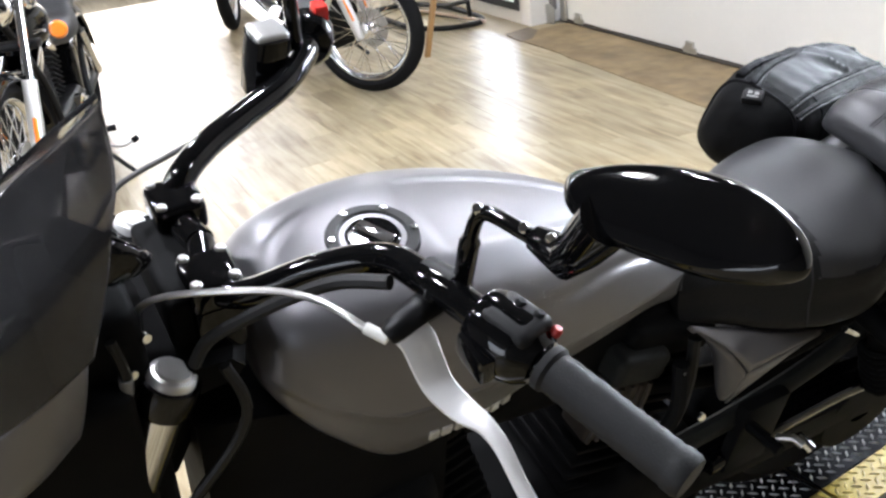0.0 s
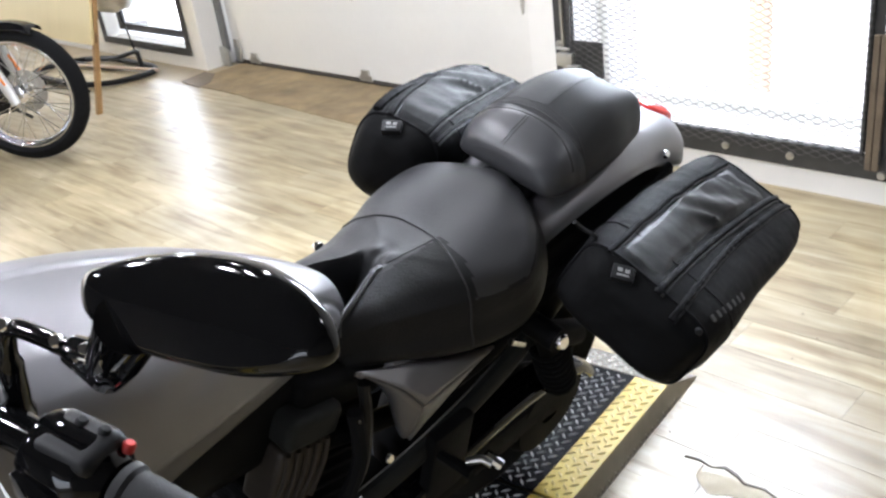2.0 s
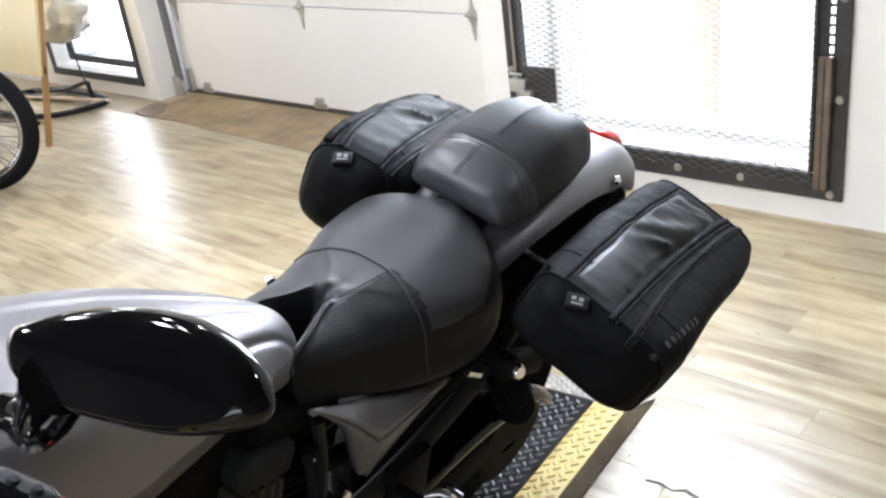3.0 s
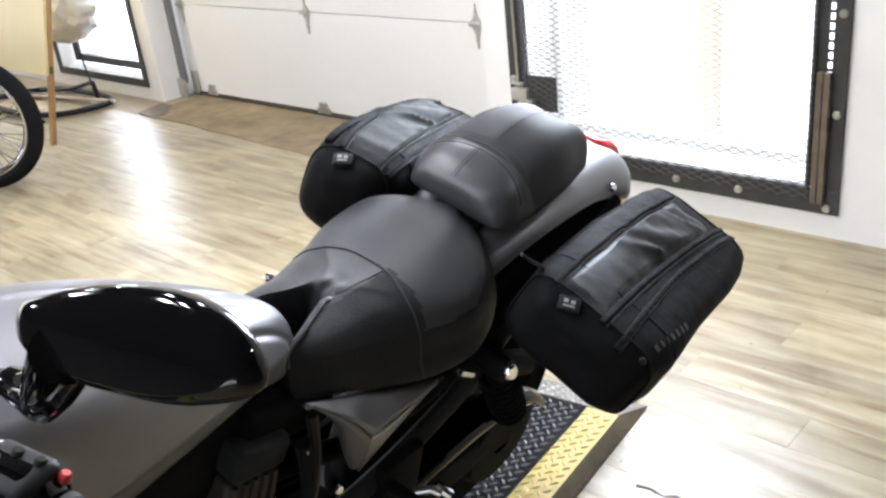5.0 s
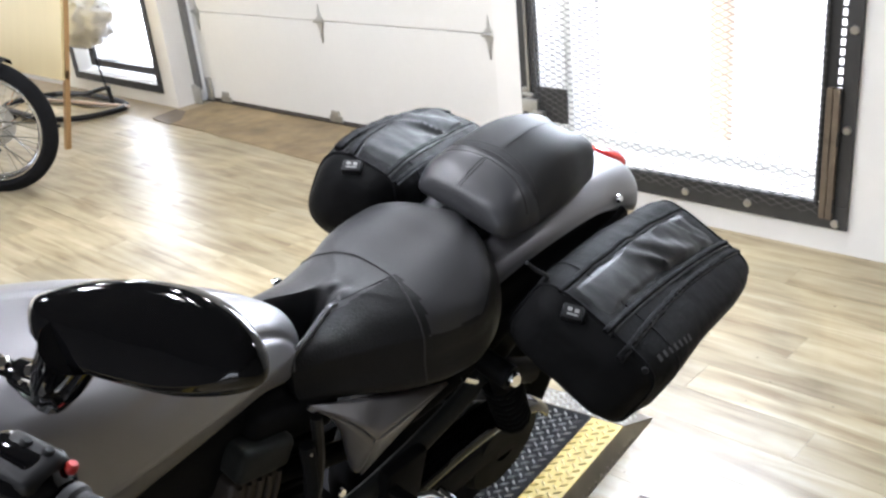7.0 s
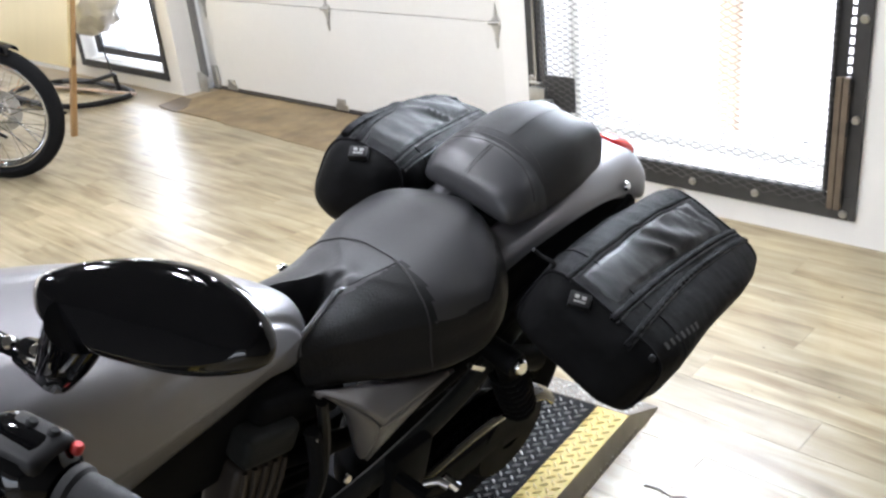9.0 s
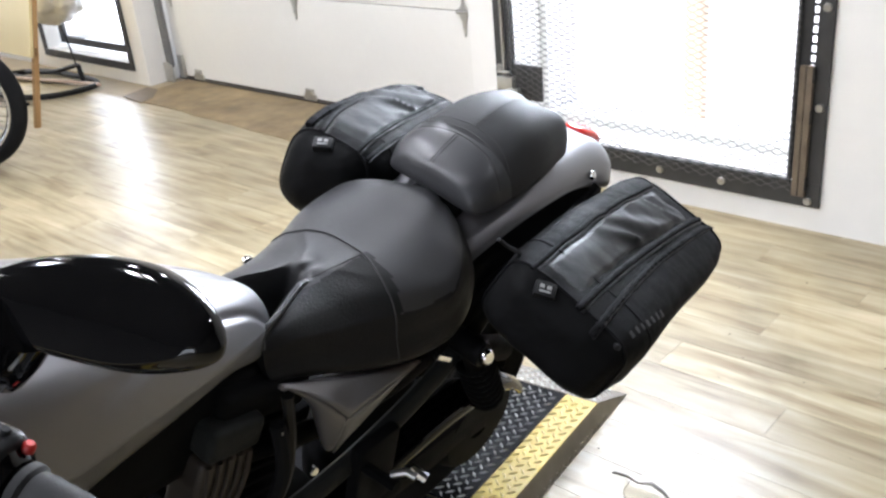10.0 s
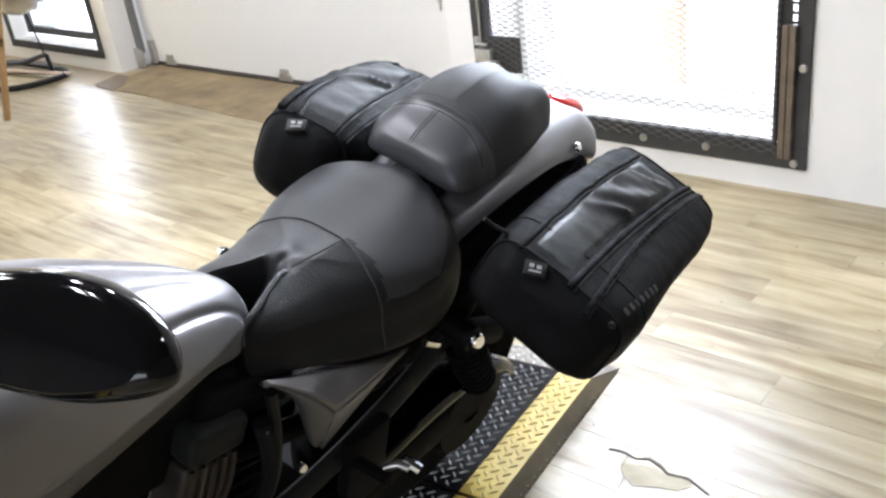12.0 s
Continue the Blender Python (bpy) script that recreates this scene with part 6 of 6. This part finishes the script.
# ---- other motorcycles in the shop ----
def cruiser(m, label, steer=0.0, front=0.35, rear=0.33, base=1.6, tank_mat=None, laced=True, detail=True):
    """A chromed V-twin cruiser: local x ahead from the front axle's ground point, y to its left."""
    b = thing("motorcycle", m, label, "motorcycle", "parked motorcycles")
    tank_mat = tank_mat or M_BLACK_GLOSS
    st = Matrix.Translation((0, 0, 0)) @ Matrix.Rotation(steer, 4, 'Z')
    ax = (st.to_3x3() @ Vector((0, 1, 0)))
    w = wheel(b, (0, 0, front), front, front - 0.075, 0.10, ax, rim_mat=M_CHROME, wire=40)
    part("brake_disc", lathe(B(), [(0.05, -0.002), (0.11, -0.002), (0.11, 0.002), (0.05, 0.002)], axis(st @ Vector((0, 0.05, front)), ax), 36, closed=True), M_GALV, w, "dull brake disc")
    wheel(b, (-base, 0, rear), rear, rear - 0.10, 0.15, (0, 1, 0), rim_mat=M_CHROME, wire=32 if laced else 0)
    for s in (1, -1):
        lo, hi = st @ Vector((0.0, s * 0.085, front)), st @ Vector((-0.25, s * 0.10, 0.98))
        fk = part("fork_leg", tube(B(), [lo.lerp(hi, 0.45), hi], 0.019, 12), M_CHROME, b, "chromed fork tube")
        part("slider", tube(B(), [lo + Vector((0.01, 0, -0.03)), lo.lerp(hi, 0.08), lo.lerp(hi, 0.5)], [0.022, 0.029, 0.029], 12), M_ALU, fk, "polished alloy fork slider")
        rf = B()
        p0, p1 = lo.lerp(hi, 0.12), lo.lerp(hi, 0.30)
        tube(rf, [p0 + Vector((0.028, s * 0.004, 0)), p1 + Vector((0.028, s * 0.004, 0))], 0.011, 8, flat=0.5)
        part("reflector", rf, M_AMBER, fk, "amber fork reflector")
        part("indicator", lathe(B(), [(0.0, 0.035), (0.028, 0.03), (0.036, 0.012), (0.036, 0.0), (0.02, -0.03), (0.0, -0.035)], axis(st @ Vector((-0.30, s * 0.20, 0.81)), (1, 0, 0.1)), 18), M_AMBER, b, "amber turn signal")
        part("indicator_stalk", tube(B(), [st @ Vector((-0.31, s * 0.10, 0.81)), st @ Vector((-0.31, s * 0.18, 0.81))], 0.008, 8), M_CHROME, b)
    # front fender
    arc = []
    for k in range(13):
        a = radians(62 + 112 * k / 12)
        r = front + 0.022
        arc.append([st @ Vector((r * math.cos(a), y, front + r * math.sin(a) - dz)) for y, dz in ((-0.062, 0.035), (-0.045, 0.006), (0.0, 0.0), (0.045, 0.006), (0.062, 0.035))])
    fe = part("front_fender", loft(B(), arc, 3, 1, ring=False), M_BLACK_GLOSS, b, "gloss black front fender")
    so = fe.modifiers.new("thickness", 'SOLIDIFY')
    so.thickness = 0.004
    part("headlight", lathe(B(), [(0.0, 0.012), (0.06, 0.008), (0.078, -0.005), (0.083, -0.015), (0.075, -0.06), (0.045, -0.11), (0.0, -0.125)], axis(st @ Vector((-0.20, 0, 0.93)), (1, 0, 0)), 28), M_CHROME, b, "chrome headlight shell")
    part("triple_clamp", box(B(), (-0.37, -0.13, 0.90), (-0.28, 0.13, 0.94), 0.012, 2, st), M_CHROME, b)
    part("triple_clamp", box(B(), (-0.30, -0.13, 0.76), (-0.22, 0.13, 0.79), 0.012, 2, st), M_BLACK, b)
    hb_ = spline([st @ Vector(q) for q in ((-0.48, -0.40, 1.12), (-0.40, -0.28, 1.14), (-0.34, -0.12, 1.06), (-0.34, 0, 1.02), (-0.34, 0.12, 1.06), (-0.40, 0.28, 1.14), (-0.48, 0.40, 1.12))], 5)
    part("handlebar", tube(B(), hb_, 0.0125, 10), M_CHROME, b, "chromed handlebar")
    # tank, seat, fender
    tk = [(x, [(0, t), (h * 0.6, t - 0.01), (h, t - 0.07), (h * 0.85, bt), (0, bt)]) for x, t, bt, h in ((-0.36, 0.80, 0.72, 0.05), (-0.42, 0.87, 0.72, 0.10), (-0.58, 0.90, 0.72, 0.14), (-0.76, 0.86, 0.71, 0.11), (-0.90, 0.78, 0.70, 0.05))]
    part("fuel_tank", loft(B(), [[(x, y, z) for y, x, z in r] for r in mirrored(tk, 0.0)], 5, 5), tank_mat, b, "glossy teardrop fuel tank")
    se = [(x, [(0, t), (h * 0.7, t), (h, t - 0.04), (h * 0.9, t - 0.09), (0, t - 0.09)]) for x, t, h in ((-0.85, 0.74, 0.06), (-1.0, 0.71, 0.13), (-1.2, 0.72, 0.15), (-1.35, 0.78, 0.12), (-1.6, 0.80, 0.10), (-1.72, 0.78, 0.06))]
    part("seat", loft(B(), [[(x, y, z) for y, x, z in r] for r in mirrored(se, 0.0)], 4, 4), M_VINYL, b, "black vinyl seat")
    arc = []
    for k in range(13):
        a = radians(25 + 140 * k / 12)
        r = rear + 0.045
        arc.append([(-base + r * math.cos(a), y, rear + r * math.sin(a) - dz) for y, dz in ((-0.095, 0.07), (-0.08, 0.01), (0.0, 0.0), (0.08, 0.01), (0.095, 0.07))])
    fe = part("rear_fender", loft(B(), arc, 3, 1, ring=False), tank_mat, b)
    so = fe.modifiers.new("thickness", 'SOLIDIFY')
    so.thickness = 0.004
    # engine: crankcase, two finned cylinders, air cleaner, covers
    ec = B()
    box(ec, (-1.05, -0.13, 0.16), (-0.45, 0.13, 0.42), 0.05, 4)
    part("crankcase", ec, M_BLACK, b, "black crankcase")
    for s in (1, -1):
        part("side_cover", lathe(B(), [(0.0, 0.04), (0.08, 0.035), (0.115, 0.01), (0.12, -0.02), (0.0, -0.02)], axis((-0.82, s * 0.14, 0.30), (0, s, 0)), 28), M_CHROME, b, "chrome engine cover")
        part("side_cover", lathe(B(), [(0.0, 0.03), (0.055, 0.025), (0.075, 0.0), (0.075, -0.02), (0.0, -0.02)], axis((-0.58, s * 0.14, 0.30), (0, s, 0)), 24), M_CHROME, b, "chrome cam cover")
    for lean in (0.36, -0.36):
        base_p = Vector((-0.72 + lean * 0.25, 0, 0.40))
        d = Vector((lean, 0, 1)).normalized()
        cy = part("cylinder", tube(B(), [base_p, base_p + d * 0.22], 0.06, 16), M_DARK_METAL, b, "finned dark cylinder")
        for k in range(9):
            bm = B()
            box(bm, (-0.075, -0.085, -0.004), (0.075, 0.085, 0.004), 0.002, 1, axis(base_p + d * (0.02 + 0.024 * k), d))
            part("cooling_fin", bm, M_DARK_METAL, cy)
        bm = B()
        box(bm, (-0.08, -0.095, 0.0), (0.08, 0.095, 0.07), 0.02, 3, axis(base_p + d * 0.22, d))
        part("rocker_cover", bm, M_CHROME, b, "chrome rocker cover")
        for s in (0.03, -0.03):
            part("pushrod_tube", tube(B(), [(-0.68 + s, -0.12, 0.36), base_p + d * 0.24 + Vector((s, -0.10, 0))], 0.010, 8), M_CHROME, b)
    part("air_cleaner", lathe(B(), [(0.0, 0.05), (0.06, 0.048), (0.085, 0.035), (0.09, 0.0), (0.0, 0.0)], axis((-0.72, -0.13, 0.62), (0, -1, 0)), 28), M_CHROME, b, "round chrome air cleaner")
    for k in (0, 1):
        part("exhaust_pipe", tube(B(), spline([(-0.52 - 0.26 * k, -0.12, 0.58), (-0.44 - 0.20 * k, -0.18, 0.46), (-0.62, -0.19, 0.30 - 0.05 * k), (-1.0, -0.20, 0.27 - 0.05 * k), (-1.75, -0.21, 0.30 + 0.10 * (1 - k))], 8), [0.022] * 17 + [0.034] * 16, 14), M_CHROME, b, "chromed exhaust pipe")
    for s in (1, -1):
        part("frame_tube", tube(B(), spline([(-0.34, s * 0.02, 0.84), (-0.42, s * 0.10, 0.55), (-0.48, s * 0.12, 0.20), (-0.75, s * 0.13, 0.13), (-1.10, s * 0.13, 0.16), (-1.22, s * 0.12, 0.45), (-1.45, s * 0.11, 0.60)], 6), 0.016, 10), M_BLACK, b)
        part("footpeg", tube(B(), [(-0.55, s * 0.15, 0.30), (-0.55, s * 0.30, 0.31)], 0.014, 10), M_RUBBER, b)
        part("shock", tube(B(), [(-1.28, s * 0.14, 0.62), (-1.52, s * 0.14, 0.36)], 0.022, 12), M_CHROME, b)
        part("swingarm", tube(B(), [(-1.08, s * 0.11, 0.30), (-base, s * 0.11, rear)], 0.02, 10), M_BLACK, b)
    part("battery_box", box(B(), (-1.22, -0.12, 0.36), (-1.06, 0.12, 0.60), 0.02, 3), M_BLACK_GLOSS, b)
    part("oil_hose", tube(B(), spline([(-0.50, -0.10, 0.55), (-0.45, -0.13, 0.42), (-0.50, -0.13, 0.30)], 5), 0.010, 8), M_HOSE, b)
    part("down_guard", box(B(), (-0.47, -0.10, 0.22), (-0.42, 0.10, 0.62), 0.02, 2), M_BLACK, b)
    part("shift_lever", tube(B(), spline([(-0.66, 0.13, 0.24), (-0.635, 0.223, 0.215), (-0.60, 0.30, 0.205), (-0.612, 0.355, 0.222)], 5), 0.006, 8), M_STEEL, b, "thin steel shift lever")
    part("lever_rubber", tube(B(), [(-0.612, 0.350, 0.220), (-0.606, 0.372, 0.232)], 0.013, 10), M_RUBBER, b)
    part("kick_stand", tube(B(), [(-0.85, 0.13, 0.18), (-0.80, 0.30, 0.012)], 0.011, 8), M_BLACK, b)
    return b


cruiser(pose(-4.11, 2.41, 0.0, 0, 0, 0), "black cruiser motorcycle with wire wheels, front wheel turned", steer=radians(40), tank_mat=M_BLACK_GLOSS)
cruiser(pose(-3.0, 0.50, 0.0, 0, 0, -14), "black cruiser motorcycle with chrome headlight and amber signals", steer=radians(-6))
cruiser(pose(-6.55, 2.255, 0.0, 0, 0, -22), "black cruiser motorcycle parked farther back with cast rear wheel", laced=False)

# ---- leaning board on wooden legs ----
board = thing("display_board", pose(-4.55, 2.93, 0.0, -14, 0, 0), "yellowed board leaning on bare wooden legs", "board")
part("panel", box(B(), (-1.9, 0.0, 0.41), (0.005, 0.018, 1.75), 0.003), M_PLY, board, smooth=False)
for lx in (-1.86, -0.03):
    part("leg", box(B(), (lx, 0.02, 0.0), (lx + 0.035, 0.05, 1.75), 0.004), M_WOOD, board, smooth=False)
part("rail", box(B(), (-1.86, 0.02, 0.42), (0.005, 0.045, 0.47), 0.003), M_WOOD, board, smooth=False)

# ---- stand with a bagged arm by the window ----
stand = thing("floor_stand", pose(-5.3, 3.62, 0.0), "black tubular stand with padded arm and wrapped head", "stand")
part("foot_frame", tube(B(), spline([(-0.75, -0.02, 0.018), (-0.3, 0.0, 0.06), (0.02, 0.02, 0.13), (0.055, 0.02, 0.11), (0.07, 0.02, 0.018)], 6), 0.016, 10), M_HOSE, stand)
part("foot_bar", tube(B(), spline([(-0.75, -0.10, 0.018), (-0.3, -0.08, 0.018), (0.07, 0.02, 0.018)], 5), 0.014, 10), M_HOSE, stand)
part("pole", tube(B(), [(0.03, 0.02, 0.13), (0.0, 0.0, 0.42)], 0.006, 10), M_HOSE, stand)
part("upper_pole", tube(B(), [(0.0, 0.0, 0.42), (-0.05, 0.0, 1.1)], 0.012, 10), M_HOSE, stand)
part("padded_arm", tube(B(), [(-0.75, 0.02, 0.585), (-0.70, 0.02, 0.59), (-0.16, 0.02, 0.62)], [0.075, 0.085, 0.085], 20), M_HOSE, stand, "dark padded cylinder")
pb = B()
bmesh.ops.create_icosphere(pb, subdivisions=4, radius=1.0)
for v in pb.verts:
    n = v.co.normalized()
    k = 1 + 0.30 * noise.noise(n * 2.3) + 0.14 * abs(noise.noise(n * 6.0)) + 0.05 * noise.noise(n * 14)
    v.co = Vector((n.x * 0.245 * k, n.y * 0.16 * k, n.z * 0.17 * k)) + Vector((0.04, -0.03, 0.60))
part("plastic_wrap", pb, M_BAG_PLASTIC, stand, "crumpled translucent plastic bag")

# ---- loop of black tubing lying on the floor ----
loop = thing("tube_frame", pose(-5.15, 3.45, 0.0), "loop of black tubing lying on the floor", "tube frame")
lp_ = []
for k in range(40):
    a = 2 * math.pi * k / 40
    lp_.append((0.52 * math.copysign(abs(math.cos(a)) ** 0.55, math.cos(a)) - 0.42 + 0.10 * math.sin(a), 0.26 * math.copysign(abs(math.sin(a)) ** 0.8, math.sin(a)), 0.022))
part("loop_tube", tube(B(), lp_, 0.019, 10, closed=True), M_HOSE, loop)
part("cross_pole", tube(B(), [(-0.9, 0.0, 0.02), (0.14, 0.19, 0.03)], 0.012, 8), M_PIPE_BEIGE, loop, "pale cross pole")
part("foot_pad", lathe(B(), [(0, 0.016), (0.016, 0.014), (0.018, 0.0), (0, 0.0)], Matrix.Translation((0.02, -0.27, 0.0)), 12), M_RUBBER, loop)

# ---- torn place in the vinyl and small grit ----
tear = B()


def scrap(bm, pts, z=0.0018):
    up = [bm.verts.new((x, y, z)) for x, y in pts]
    dn = [bm.verts.new((x, y, -0.001)) for x, y in pts]
    bm.faces.new(up)
    for k in range(len(pts)):
        bm.faces.new((up[k], up[(k + 1) % len(pts)], dn[(k + 1) % len(pts)], dn[k]))


cl = [(-0.17, 2.215), (-0.135, 2.222), (-0.10, 2.212), (-0.075, 2.232), (-0.04, 2.222), (-0.015, 2.205), (0.03, 2.215), (0.09, 2.19)]
scrap(tear, [(x, y + 0.0006) for x, y in cl] + [(x, y - 0.0042 * random.uniform(0.3, 2.2)) for x, y in reversed(cl)])
cl = [(-0.12, 2.212), (-0.115, 2.17), (-0.09, 2.14), (-0.085, 2.10)]
scrap(tear, [(x + 0.0004, y) for x, y in cl] + [(x - 0.0004, y) for x, y in reversed(cl)])
patch_ = B()
scrap(patch_, [(-0.138, 2.206), (-0.10, 2.192), (-0.07, 2.205), (-0.027, 2.199), (0.012, 2.209), (0.05, 2.195), (0.03, 2.165), (-0.02, 2.15), (-0.06, 2.128), (-0.09, 2.145), (-0.118, 2.17)], 0.0009)
part("bare_patch", patch_, M_SCREED, label="bare beige screed showing in the torn floor", smooth=False, category="floor patch")
part("floor_tear", tear, M_CRACK, label="dark torn crack in the vinyl floor", smooth=False, category="floor tear")
gr = B()
random.seed(12)
for k in range(60):
    x, y, r = random.uniform(-1.4, 0.7), random.uniform(2.0, 3.5), random.uniform(0.0012, 0.0038)
    bmesh.ops.create_icosphere(gr, subdivisions=1, radius=r, matrix=Matrix.Translation((x, y, 0.003 + r * 0.4)) @ Matrix.Diagonal((1, 1, 0.5, 1)))
part("grit", gr, M_RUST, label="scattered grit on the floor", smooth=False, kind="stuff", category="grit")

# ---- vinyl planks, each a board of its own ----
floor_ob = bpy.data.objects["floor"]
PLW, PLL = 0.148, 0.92


def plank_mesh(length):
    bm = B()
    g = 0.0002
    l, w, e = length - g, PLW - g, 0.0003
    lo = [bm.verts.new(c) for c in ((g, g, 0), (l, g, 0), (l, w, 0), (g, w, 0))]
    hi = [bm.verts.new(c) for c in ((g + e, g + e, 0.006), (l - e, g + e, 0.006), (l - e, w - e, 0.006), (g + e, w - e, 0.006))]
    bm.faces.new(hi)
    for k in range(4):
        bm.faces.new((lo[k], lo[(k + 1) % 4], hi[(k + 1) % 4], hi[k]))
    me = bpy.data.meshes.new("plank")
    bmesh.ops.recalc_face_normals(bm, faces=bm.faces[:])
    bm.to_mesh(me)
    bm.free()
    me.materials.append(M_PLANK)
    return me


PM = plank_mesh(PLL)
near, far_boards = [], []
row = 0
y = 3.575 + PLW
while y > Y0:
    x = X0 + (row * 0.377) % PLL - PLL
    while x < X1:
        if y > 3.5 and x < -2.7:      # the apron takes the place of these boards
            x += PLL
            continue
        (near if (y > 0.3 and -7.4 < x < 0.6) else far_boards).append((x, y))
        x += PLL
    y -= PLW
    row += 1
near.sort(key=lambda p: math.hypot(p[0] + 2.0, p[1] - 2.4))
for x, y in near[:300]:
    ob = new("plank", PM)
    ob.location = (x, y, -0.006)
    ob.parent = floor_ob
bm = B()
for x, y in near[300:] + far_boards:
    xe = min(x + PLL, X1)
    x = max(x, X0)
    lo = [bm.verts.new(c) for c in ((x + 0.001, y + 0.001, 0), (xe - 0.001, y + 0.001, 0), (xe - 0.001, y + PLW - 0.001, 0), (x + 0.001, y + PLW - 0.001, 0))]
    bm.faces.new(lo)
part("planking", bm, M_PLANK, floor_ob, smooth=False, kind="stuff")
